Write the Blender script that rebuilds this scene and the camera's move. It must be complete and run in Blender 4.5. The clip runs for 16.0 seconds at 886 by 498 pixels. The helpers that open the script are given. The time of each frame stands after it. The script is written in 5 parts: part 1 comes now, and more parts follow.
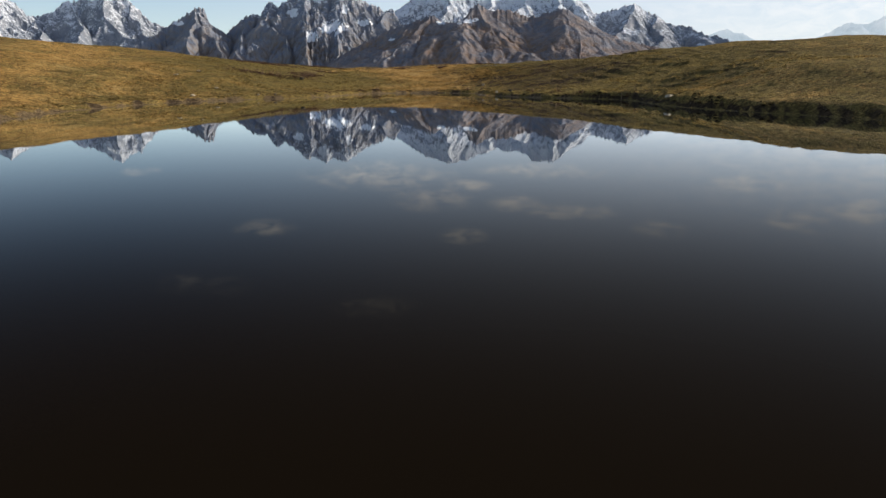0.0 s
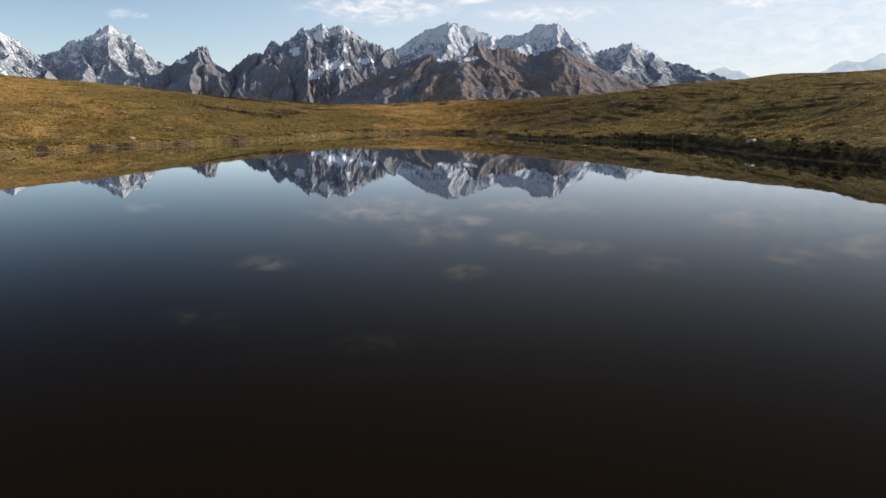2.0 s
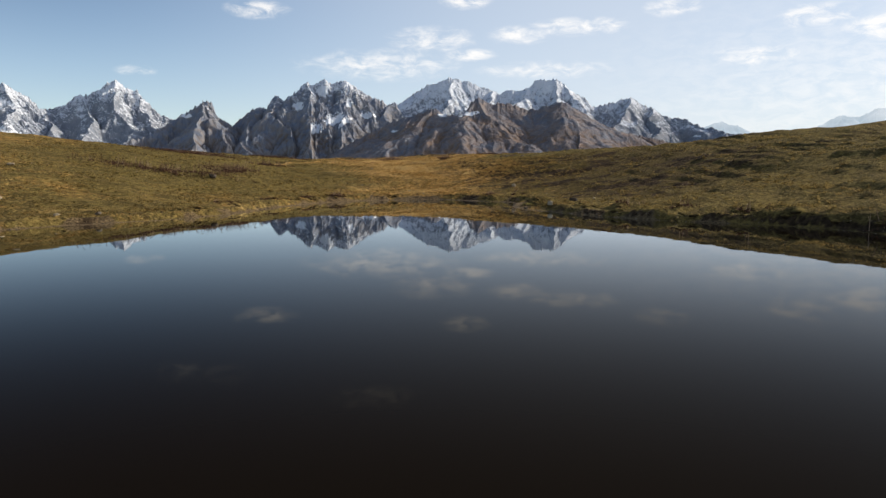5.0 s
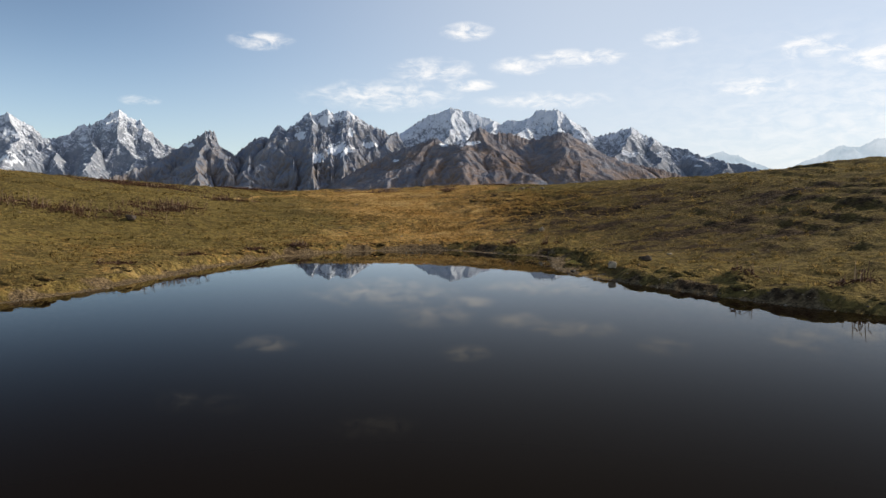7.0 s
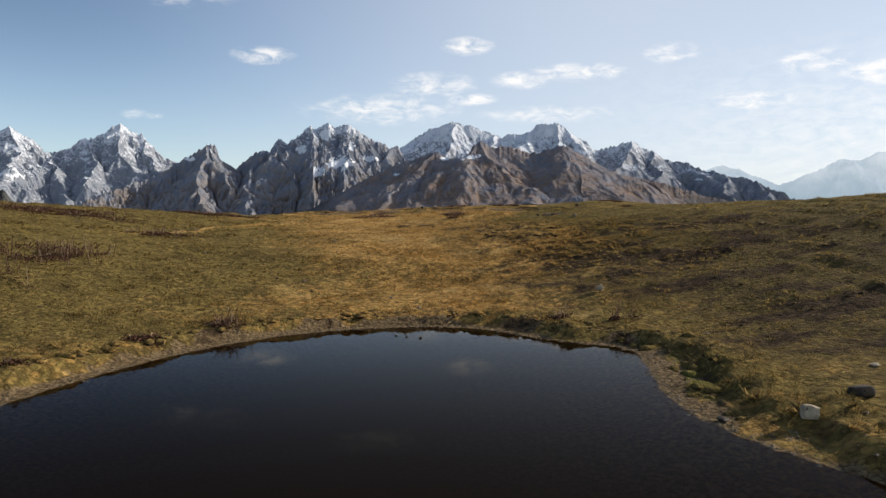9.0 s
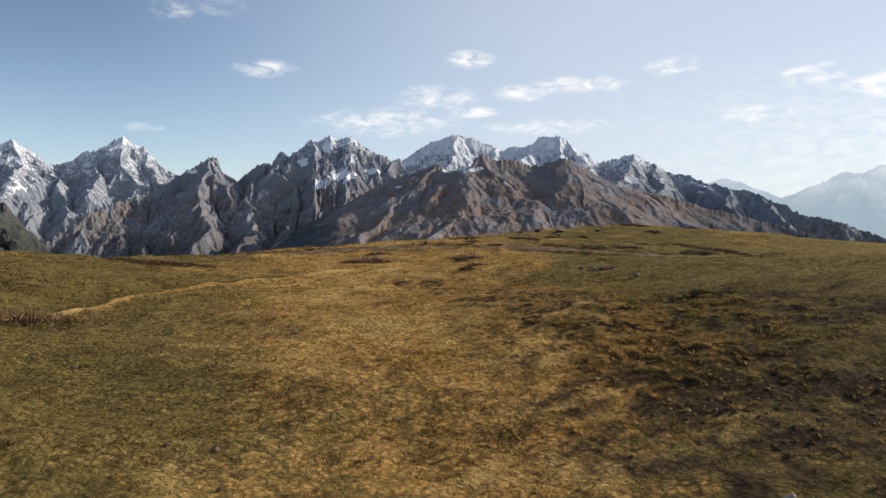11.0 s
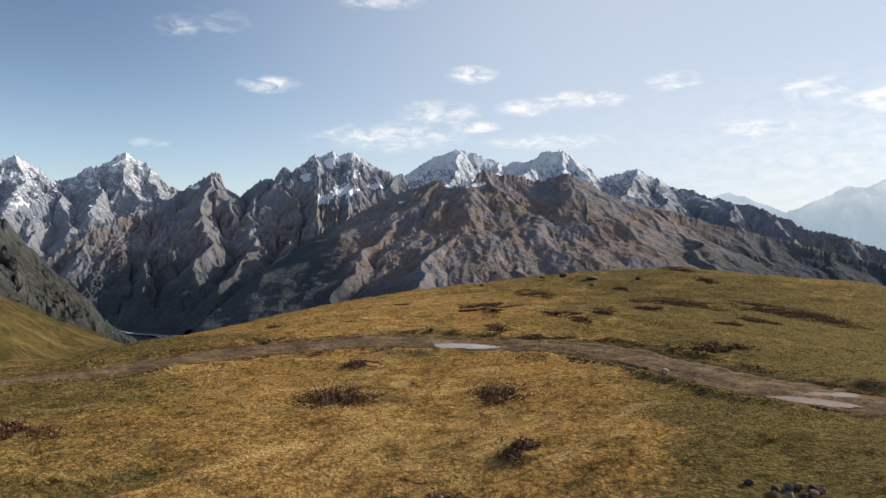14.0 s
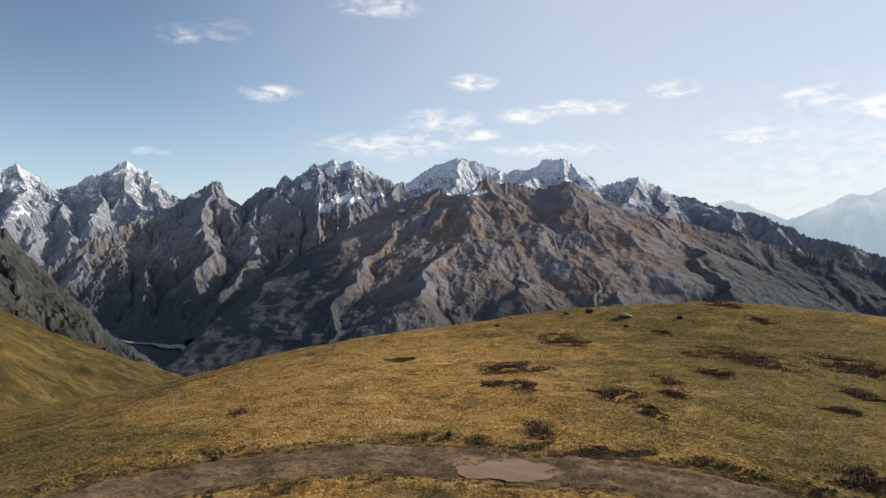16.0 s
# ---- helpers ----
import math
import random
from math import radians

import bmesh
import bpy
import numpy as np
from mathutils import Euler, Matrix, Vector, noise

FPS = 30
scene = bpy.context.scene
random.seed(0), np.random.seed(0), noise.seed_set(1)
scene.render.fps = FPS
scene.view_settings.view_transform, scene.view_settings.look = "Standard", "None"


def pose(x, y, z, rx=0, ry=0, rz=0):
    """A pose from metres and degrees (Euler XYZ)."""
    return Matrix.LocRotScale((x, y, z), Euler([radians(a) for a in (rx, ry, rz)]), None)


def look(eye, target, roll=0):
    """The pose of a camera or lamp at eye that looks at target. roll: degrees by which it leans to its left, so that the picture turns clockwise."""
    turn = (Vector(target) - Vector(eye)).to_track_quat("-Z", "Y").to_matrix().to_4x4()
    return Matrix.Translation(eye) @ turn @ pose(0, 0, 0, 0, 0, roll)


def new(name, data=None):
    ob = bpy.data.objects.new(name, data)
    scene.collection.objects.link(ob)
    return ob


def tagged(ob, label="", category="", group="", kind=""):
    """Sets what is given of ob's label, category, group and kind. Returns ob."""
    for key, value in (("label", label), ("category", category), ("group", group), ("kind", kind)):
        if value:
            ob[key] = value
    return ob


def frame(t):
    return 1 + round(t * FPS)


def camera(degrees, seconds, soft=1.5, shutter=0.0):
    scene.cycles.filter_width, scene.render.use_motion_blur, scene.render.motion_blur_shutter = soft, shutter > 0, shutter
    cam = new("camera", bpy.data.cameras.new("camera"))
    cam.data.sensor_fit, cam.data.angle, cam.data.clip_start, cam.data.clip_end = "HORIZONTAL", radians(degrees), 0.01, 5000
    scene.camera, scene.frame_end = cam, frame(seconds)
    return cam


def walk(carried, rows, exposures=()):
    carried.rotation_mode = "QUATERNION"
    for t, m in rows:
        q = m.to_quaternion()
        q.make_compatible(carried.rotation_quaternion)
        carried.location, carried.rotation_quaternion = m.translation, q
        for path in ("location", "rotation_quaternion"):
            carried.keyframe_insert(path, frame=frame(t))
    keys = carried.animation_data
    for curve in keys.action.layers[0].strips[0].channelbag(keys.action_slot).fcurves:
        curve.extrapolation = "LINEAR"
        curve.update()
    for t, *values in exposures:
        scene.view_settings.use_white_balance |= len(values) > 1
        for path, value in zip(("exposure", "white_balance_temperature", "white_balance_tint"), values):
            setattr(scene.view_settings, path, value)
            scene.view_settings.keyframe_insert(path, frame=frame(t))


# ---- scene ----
cam = camera(63.2, 16.0, soft=1.45)

# seconds, eye (x, y, z), pitch, roll and yaw of the flight
PATH = [
    (0, 0.000, 0.000, 1.377, -13.54, -0.07, -2.49),
    (0.5, 0.074, 2.201, 1.369, -12.86, -0.10, -2.47),
    (1, 0.146, 4.461, 1.370, -12.18, -0.11, -2.48),
    (1.5, 0.203, 6.822, 1.385, -11.48, -0.11, -2.45),
    (2, 0.263, 9.298, 1.416, -10.73, -0.10, -2.46),
    (2.5, 0.354, 11.850, 1.449, -10.03, -0.11, -2.43),
    (3, 0.454, 14.445, 1.482, -9.33, -0.16, -2.42),
    (3.5, 0.547, 17.058, 1.530, -8.65, -0.14, -2.42),
    (4, 0.647, 19.642, 1.577, -7.93, -0.09, -2.41),
    (6.5, 1.129, 32.014, 1.847, -4.81, -0.01, -2.33),
    (7, 1.173, 34.324, 1.966, -4.29, 0.02, -2.29),
    (7.5, 1.214, 36.627, 2.073, -3.95, 0.02, -2.28),
    (8, 1.240, 38.931, 2.223, -3.69, 0.00, -2.24),
    (8.5, 1.277, 41.205, 2.422, -3.45, -0.02, -2.22),
    (9, 1.305, 43.501, 2.705, -3.22, -0.00, -2.23),
    (11.5, 1.280, 55.341, 4.704, -2.01, 0.04, -2.06),
    (12, 1.299, 57.718, 5.187, -1.80, 0.04, -2.04),
    (12.5, 1.330, 60.095, 5.672, -1.62, 0.01, -2.02),
    (13, 1.371, 62.504, 6.166, -1.45, -0.06, -1.95),
    (13.5, 1.401, 64.928, 6.666, -1.27, -0.09, -1.95),
    (14, 1.336, 67.360, 7.187, -1.08, -0.04, -1.88),
    (14.5, 1.240, 69.745, 7.703, -0.92, -0.12, -1.85),
    (15, 1.146, 72.105, 8.203, -0.75, -0.11, -1.81),
    (15.5, 1.039, 74.459, 8.693, -0.60, -0.13, -1.79),
    (16, 0.924, 76.800, 9.184, -0.46, -0.13, -1.79),
]
walk(cam, [(t, pose(x, y, z) @ pose(0, 0, 0, 0, 0, yaw) @ pose(0, 0, 0, 90 + pitch) @ pose(0, 0, 0, 0, 0, roll)) for t, x, y, z, pitch, roll, yaw in PATH], exposures=[(0.0, 0.06, 6680, 10), (16.0, 0.06, 6680, 10)])

# ---- world, sun, exposure ----
SUN_AZ, SUN_EL = 69.0, 24.0      # degrees, clockwise from straight ahead (+y), and above the horizon


def nd(nt, kind, **values):
    """A node; keyword names with _ stand for input names with spaces, i0, i1 for inputs by number, others for settings."""
    n = nt.nodes.new(kind)
    for key, value in values.items():
        if key[0] == "i" and key[1:].isdigit():
            n.inputs[int(key[1:])].default_value = value
        elif key.replace("_", " ") in n.inputs:
            n.inputs[key.replace("_", " ")].default_value = value
        elif key == "operation":
            n.operation = value
        elif key == "data_type":
            n.data_type = value
        elif key == "blend_type":
            n.blend_type = value
        elif key == "attribute_name":
            n.attribute_name = value
        elif key == "noise_dimensions":
            n.noise_dimensions = value
    return n


def op(nt, operation, a, b=None, clamp=False):
    """A math node on sockets or numbers; gives its output."""
    n = nt.nodes.new("ShaderNodeMath")
    n.operation, n.use_clamp = operation, clamp
    for k, v in enumerate((a, b)):
        if v is None:
            continue
        if isinstance(v, (int, float)):
            n.inputs[k].default_value = v
        else:
            nt.links.new(v, n.inputs[k])
    return n.outputs[0]


def ramp(nt, value, lo, hi):
    """0 below lo, 1 above hi, smooth between."""
    n = nt.nodes.new("ShaderNodeMapRange")
    n.interpolation_type = "SMOOTHSTEP"
    n.inputs[1].default_value, n.inputs[2].default_value = lo, hi
    nt.links.new(value, n.inputs[0])
    return n.outputs[0]


def blend(nt, fac, a, b):
    """A colour mix of sockets or colours."""
    n = nt.nodes.new("ShaderNodeMix")
    n.data_type = "RGBA"
    for k, v in ((0, fac), (6, a), (7, b)):
        if isinstance(v, (int, float)):
            n.inputs[k].default_value = v
        elif isinstance(v, tuple):
            n.inputs[k].default_value = (*v, 1)
        else:
            nt.links.new(v, n.inputs[k])
    return n.outputs[2]


def grain(nt, vector, scale, detail=4.0, rough=0.55, distortion=0.0):
    n = nd(nt, "ShaderNodeTexNoise", Scale=scale, Detail=detail, Roughness=rough, Distortion=distortion)
    if vector:
        nt.links.new(vector, n.inputs["Vector"])
    return n.outputs["Fac"]


world = bpy.data.worlds.new("sky")
scene.world = world
world.use_nodes = True
wt = world.node_tree
wt.nodes.clear()
sky = wt.nodes.new("ShaderNodeTexSky")
sky.sky_type, sky.sun_disc = "NISHITA", False
sky.sun_elevation, sky.sun_rotation = radians(SUN_EL), radians(SUN_AZ)
sky.altitude, sky.air_density, sky.dust_density, sky.ozone_density = 2400, 1.0, 1.6, 1.0
where = wt.nodes.new("ShaderNodeTexCoord").outputs["Generated"]
split = wt.nodes.new("ShaderNodeSeparateXYZ")
wt.links.new(where, split.inputs[0])
sky_az = op(wt, "MULTIPLY", op(wt, "ARCTAN2", split.outputs[0], split.outputs[1]), 57.296)
sky_el = op(wt, "MULTIPLY", op(wt, "ARCSINE", split.outputs[2]), 57.296)
flat = wt.nodes.new("ShaderNodeCombineXYZ")
wt.links.new(sky_az, flat.inputs[0])
wt.links.new(op(wt, "MULTIPLY", sky_el, 2.4), flat.inputs[1])
puff = grain(wt, flat.outputs[0], 0.62, 7, 0.62, 0.5)
# fair-weather cloud banks: azimuth, elevation, half width, half height in degrees, thickness
CLOUDS = [
    (4.2, 12.5, 1.9, 0.7, 1.0), (-11.6, 11.5, 2.2, 0.7, 0.8), (-20.3, 6.8, 1.3, 0.4, 0.8), (-18.1, 15.2, 1.7, 0.9, 0.5),
    (-15.3, 15.8, 2.2, 1.0, 0.35), (-3.2, 18.1, 3.6, 1.0, 0.6), (12.7, 10.4, 3.6, 0.7, 0.9), (8.3, 9.9, 2.4, 0.7, 0.8),
    (1.6, 9.6, 3.2, 1.0, 0.75), (-2.4, 7.7, 6.0, 1.2, 0.7), (4.5, 8.5, 1.9, 0.5, 0.9), (10.3, 7.3, 5.0, 0.7, 0.7),
    (19.6, 11.5, 2.0, 0.8, 0.7), (29.2, 10.2, 2.5, 0.9, 0.9), (33.0, 9.1, 2.4, 0.9, 1.0), (25.3, 7.8, 3.2, 0.8, 0.8),
]
cover = None
for c_az, c_el, c_w, c_h, c_thick in CLOUDS:
    u2 = op(wt, "POWER", op(wt, "MULTIPLY", op(wt, "SUBTRACT", sky_az, c_az), 0.78 / c_w), 2.0)
    v2 = op(wt, "POWER", op(wt, "MULTIPLY", op(wt, "SUBTRACT", sky_el, c_el), 0.82 / c_h), 2.0)
    body = op(wt, "MULTIPLY", op(wt, "SUBTRACT", 1.0, op(wt, "ADD", u2, v2), True), c_thick)
    cover = body if cover is None else op(wt, "MAXIMUM", cover, body)
thick = ramp(wt, op(wt, "ADD", op(wt, "MULTIPLY", cover, 0.75), op(wt, "MULTIPLY", op(wt, "SUBTRACT", puff, 0.62), op(wt, "ADD", op(wt, "MULTIPLY", cover, 2.2), 0.15))), 0.0, 0.74)
veil = op(wt, "MULTIPLY", op(wt, "MULTIPLY", ramp(wt, sky_az, 8.0, 40.0), ramp(wt, op(wt, "ABSOLUTE", op(wt, "SUBTRACT", sky_el, 5.0)), 9.0, 0.0)), op(wt, "MULTIPLY", ramp(wt, puff, 0.3, 0.7), 0.6))
thick = op(wt, "MAXIMUM", thick, veil)
clear = nd(wt, "ShaderNodeVectorMath", operation="SCALE")
wt.links.new(sky.outputs[0], clear.inputs[0])
wt.links.new(op(wt, "SUBTRACT", 0.135, op(wt, "MULTIPLY", op(wt, "MULTIPLY", ramp(wt, sky_az, -8.0, -34.0), ramp(wt, sky_el, 6.0, 16.0)), 0.022)), clear.inputs["Scale"])
backg = wt.nodes.new("ShaderNodeBackground")
# a milky autumn sky, whiter towards the horizon and the sun
milk = op(wt, "ADD", op(wt, "MULTIPLY", ramp(wt, sky_az, -26.0, 18.0), 0.78), op(wt, "MULTIPLY", ramp(wt, sky_el, 12.0, 0.0), 0.18), True)
milk = op(wt, "MULTIPLY", milk, ramp(wt, op(wt, "SUBTRACT", sky_el, op(wt, "MULTIPLY", ramp(wt, sky_az, 0.0, 40.0), 14.0)), 52.0, 14.0))
pale = blend(wt, op(wt, "MULTIPLY", milk, 0.85), clear.outputs[0], (0.66, 0.725, 0.82))
wt.links.new(blend(wt, op(wt, "MULTIPLY", thick, 0.8), pale, (1.08, 1.06, 1.04)), backg.inputs[0])
wt.links.new(backg.outputs[0], wt.nodes.new("ShaderNodeOutputWorld").inputs[0])

sun = new("sun", bpy.data.lights.new("sun", "SUN"))
sun.data.energy, sun.data.angle, sun.data.color = 5.0, radians(0.6), (1.0, 0.93, 0.82)
sun_dir = Vector((math.sin(radians(SUN_AZ)) * math.cos(radians(SUN_EL)), math.cos(radians(SUN_AZ)) * math.cos(radians(SUN_EL)), math.sin(radians(SUN_EL))))
sun.matrix_world = look(sun_dir * 300, (0, 0, 0))

# ---- noise and plan ----
rng = np.random.RandomState(7)
PERM = np.concatenate([rng.permutation(512)] * 2)
GRAD = np.stack([np.cos(np.arange(512) * 2.39996), np.sin(np.arange(512) * 2.39996)], 1)


def noise2(x, y, seed=0):
    """Gradient noise on a plane, about -0.7 to 0.7."""
    xi, yi = np.floor(x).astype(int), np.floor(y).astype(int)
    fx, fy = x - xi, y - yi
    u, v = fx * fx * fx * (fx * (fx * 6 - 15) + 10), fy * fy * fy * (fy * (fy * 6 - 15) + 10)

    def corner(i, j):
        g = GRAD[PERM[PERM[(xi + i + seed * 17) & 511] + ((yi + j) & 511) & 511]]
        return g[..., 0] * (fx - i) + g[..., 1] * (fy - j)

    a, b = corner(0, 0) * (1 - u) + corner(1, 0) * u, corner(0, 1) * (1 - u) + corner(1, 1) * u
    return a * (1 - v) + b * v


def fbm(x, y, octaves=4, seed=0, gain=0.5):
    total, amp = 0, 1.0
    for k in range(octaves):
        total, amp, x, y = total + amp * noise2(x, y, seed + k), amp * gain, x * 2.03 + 3.1, y * 2.03 + 7.7
    return total


def ridged(x, y, octaves=4, seed=0, gain=0.5):
    """Sharp ridges, 0 to about 1."""
    total, amp, norm = 0, 1.0, 0
    for k in range(octaves):
        r = 1 - np.minimum(1, np.abs(noise2(x, y, seed + k)) * 2.2)
        total, norm, amp, x, y = total + amp * r * r, norm + amp, amp * gain, x * 2.1 + 1.7, y * 2.1 + 4.3
    return total / norm


def ease(u):
    u = np.clip(u, 0, 1)
    return u * u * (3 - 2 * u)


def smooth_line(points, steps, closed=False):
    """A Catmull-Rom line through control points."""
    c, out, n = np.array(points, float), [], len(points)
    for i in range(n if closed else n - 1):
        p0, p1, p2, p3 = (c[(i + k) % n] if closed else c[min(max(i + k, 0), n - 1)] for k in (-1, 0, 1, 2))
        for k in range(steps):
            u = k / steps
            out.append(0.5 * (2 * p1 + (p2 - p0) * u + (2 * p0 - 5 * p1 + 4 * p2 - p3) * u * u + (3 * p1 - p0 - 3 * p2 + p3) * u**3))
    return np.array(out if closed else out + [c[-1]])


def line_distance(x, y, line, closed=False):
    """The distance to a line in plan; for a closed one negative inside."""
    p = np.stack([x.ravel(), y.ravel()], 1)
    best, inside = np.full(len(p), 1e9), np.zeros(len(p), bool)
    ends = list(zip(line, np.roll(line, -1, 0))) if closed else list(zip(line[:-1], line[1:]))
    for (ax, ay), (bx, by) in ends:
        ex, ey = bx - ax, by - ay
        t = np.clip(((p[:, 0] - ax) * ex + (p[:, 1] - ay) * ey) / (ex * ex + ey * ey), 0, 1)
        best = np.minimum(best, (p[:, 0] - ax - t * ex) ** 2 + (p[:, 1] - ay - t * ey) ** 2)
        if closed:
            inside ^= ((ay > p[:, 1]) != (by > p[:, 1])) & (p[:, 0] < ex * (p[:, 1] - ay) / (ey if ey else 1e-9) + ax)
    best = np.sqrt(best)
    return (np.where(inside, -best, best) if closed else best).reshape(x.shape)


# the tarn's outline, the jeep track and a trodden lip in the turf, in plan
SHORE = [(0.0, -8.4), (-4.8, -2.4), (-8.4, 6.0), (-11.1, 14.4), (-12.6, 22.8), (-13.4, 28.2), (-13.4, 33.6), (-12.5, 38.1), (-11.0, 41.5), (-8.8, 44.8), (-6.5, 47.2), (-5.4, 49.3), (-4.7, 51.8), (-4.1, 54.4), (-3.1, 56.8), (-1.9, 58.4), (-0.4, 59.4), (1.4, 59.8), (2.8, 59.4), (4.0, 58.1), (5.3, 57.1), (5.2, 55.4), (4.9, 53.6), (5.1, 51.8), (6.0, 50.0), (7.2, 47.6), (8.8, 45.7), (10.8, 44.2), (12.1, 41.7), (12.1, 37.8), (11.8, 33.6), (12.4, 29.4), (13.8, 25.2), (15.0, 21.0), (14.1, 13.2), (10.2, 3.6), (4.8, -5.4)]
SHORE = smooth_line(SHORE, 5, True)
TRACK = smooth_line([(-42, 84), (-26, 87), (-17, 90), (-12.2, 93), (-9.7, 95.6), (-6.4, 98), (-3, 99.2), (0.2, 99.2), (3.4, 97.9), (6, 97.3), (8.6, 95.6), (10.4, 92.4), (11.8, 89.4), (13.4, 87.2), (16, 85.4), (22, 83.5), (34, 83), (50, 80)], 6)
LIP = smooth_line([(-12, 66), (-8.8, 71.5), (-7.9, 74.5), (-7.2, 77), (-6, 79.6), (-4.7, 82), (-3.6, 83.4), (-1.6, 85)], 5)
# broad swells of the pasture: heights of soft mounds 15 m apart, from x -45 and y 24
SWELLS = [
    (0.13, 0.17, -0.31, 0.49, 0.33, -0.89, -0.41),
    (0.85, 0.24, -1.74, 0.22, 1.45, 0.90, -0.26),
    (2.17, 0.70, 0.56, 0.78, -2.82, 1.48, 0.78),
    (1.10, 0.16, 0.02, -0.55, 1.45, 1.91, 1.43),
    (0.46, 2.25, 1.00, -1.02, 1.54, -1.58, -0.44),
    (0.24, -1.96, 0.31, 0.41, 0.47, -0.03, -1.47),
    (0.01, -2.28, 1.74, -0.02, 1.29, 0.56, -0.95),
    (0.23, -0.89, -1.62, 0.63, -1.25, -0.61, 1.19),
    (-0.93, -1.47, -0.29, 1.55, 0.74, 3.00, 0.02),
    (-0.68, -0.41, 0.01, -1.11, 0.71, 0.88, -1.50),
]
# peat scars in the turf: x, y, half width, half length, depth
SCARS = [(8.9, 72.6, 1.15, 0.75, 0.36), (9.9, 65.0, 1.1, 0.5, 0.12), (-0.5, 121.6, 0.9, 0.9, 0.15), (6.4, 98.9, 1.6, 0.35, 0.12)]


def pasture(x, y, d=None):
    """The height of the turf without its tussocks; d is the distance from the water's edge."""
    x, y = np.asarray(x, float), np.asarray(y, float)
    d = line_distance(x, y, SHORE, True) if d is None else d
    z = 0.03 * np.maximum(0, np.minimum(d, 1)) + np.where(d < 0, 0.16 * d, 0) + ease((d - 1.2) / 15) * 0.72
    n = noise2(x * 0.9, y * 0.9, 40) * 0.5 + noise2(x * 2.6, y * 2.6, 41) * 0.25
    # the beach is narrow and the turf ends in a little bank, higher on the steep sunward shore
    steep = ease((x - 9) / 3) * ease((50 - y) / 8)
    turfy = ease((x - 4.0) / 0.8) * ease((57.5 - y) / 1.5)
    corner = turfy * ease((y - 50.5) / 1.5)
    z = z + (0.17 + 0.1 * n + 0.2 * steep) * ease((d - 0.42 + 0.3 * np.maximum(steep, turfy) - 0.75 * corner - 0.55 * n * (1 - 0.5 * turfy)) / (0.22 + 0.35 * steep))
    w = ease(d / 7.2)
    for j, row in enumerate(SWELLS):
        for i, h in enumerate(row):
            z = z + w * h * np.exp(-((x - (i * 15 - 45)) ** 2 + (y - (j * 15 + 24)) ** 2) / (2 * 13.2**2))
    z = z - np.minimum(340, 0.00433 * np.maximum(0, y - 129) ** 2) - 0.002 * np.maximum(0, -x - 15) * np.maximum(0, np.minimum(y, 400) - 84)
    z = z - 0.25 * np.exp(-(((x - 32) / 4) ** 2) - ((y - 62) / 4) ** 2)
    z = z - 0.36 * np.exp(-(((x + 24) / 5) ** 2) - ((y - 78) / 5) ** 2)
    z = z + 0.2 * np.exp(-(((x - 5) / 5) ** 2) - ((y - 84) / 2.2) ** 2) - 0.22 * np.exp(-(((x - 5.5) / 4.5) ** 2) - ((y - 78.5) / 2.6) ** 2)
    return z - 0.002 * np.maximum(0, x - 60) * np.maximum(0, np.minimum(y, 400) - 100)


# ---- materials ----
def skewed(nt, vector, along, over, lean, rise=0.0):
    """Coordinates drawn out along a direction in plan: lean is the x gained for each metre of y."""
    cut, put = nt.nodes.new("ShaderNodeSeparateXYZ"), nt.nodes.new("ShaderNodeCombineXYZ")
    nt.links.new(vector, cut.inputs[0])
    x, y, z = cut.outputs
    nt.links.new(op(nt, "MULTIPLY", op(nt, "SUBTRACT", x, op(nt, "MULTIPLY", y, lean)), over), put.inputs[0])
    nt.links.new(op(nt, "MULTIPLY", op(nt, "ADD", y, op(nt, "MULTIPLY", x, lean)), along), put.inputs[1])
    nt.links.new(op(nt, "MULTIPLY", z, rise), put.inputs[2])
    return put.outputs[0]


def material(name, rough=0.9, shine=0.25):
    m = bpy.data.materials.new(name)
    m.use_nodes = True
    nt = m.node_tree
    b = nt.nodes["Principled BSDF"]
    b.inputs["Roughness"].default_value = rough
    b.inputs["Specular IOR Level"].default_value = shine
    return m, nt, b


def bump(nt, b, value, strength, distance):
    n = nd(nt, "ShaderNodeBump", Strength=strength, Distance=distance)
    nt.links.new(value, n.inputs["Height"])
    nt.links.new(n.outputs[0], b.inputs["Normal"])


def place(nt):
    return nt.nodes.new("ShaderNodeNewGeometry").outputs["Position"]


def attr(nt, name):
    n = nt.nodes.new("ShaderNodeAttribute")
    n.attribute_name = name
    return n.outputs["Fac"]


def cells(nt, vector, scale, output="Distance"):
    """Tussocks: the distance from each one's middle, or its own random colour."""
    n = nd(nt, "ShaderNodeTexVoronoi", Scale=scale, Randomness=1.0)
    warped = nd(nt, "ShaderNodeTexNoise", Scale=scale * 0.9, Detail=4.0)
    shift = nd(nt, "ShaderNodeVectorMath", operation="SCALE", Scale=0.9 / scale)
    add = nd(nt, "ShaderNodeVectorMath", operation="ADD")
    nt.links.new(vector, warped.inputs["Vector"])
    nt.links.new(warped.outputs["Color"], shift.inputs[0])
    nt.links.new(vector, add.inputs[0])
    nt.links.new(shift.outputs[0], add.inputs[1])
    nt.links.new(add.outputs[0], n.inputs["Vector"])
    return n.outputs[output]


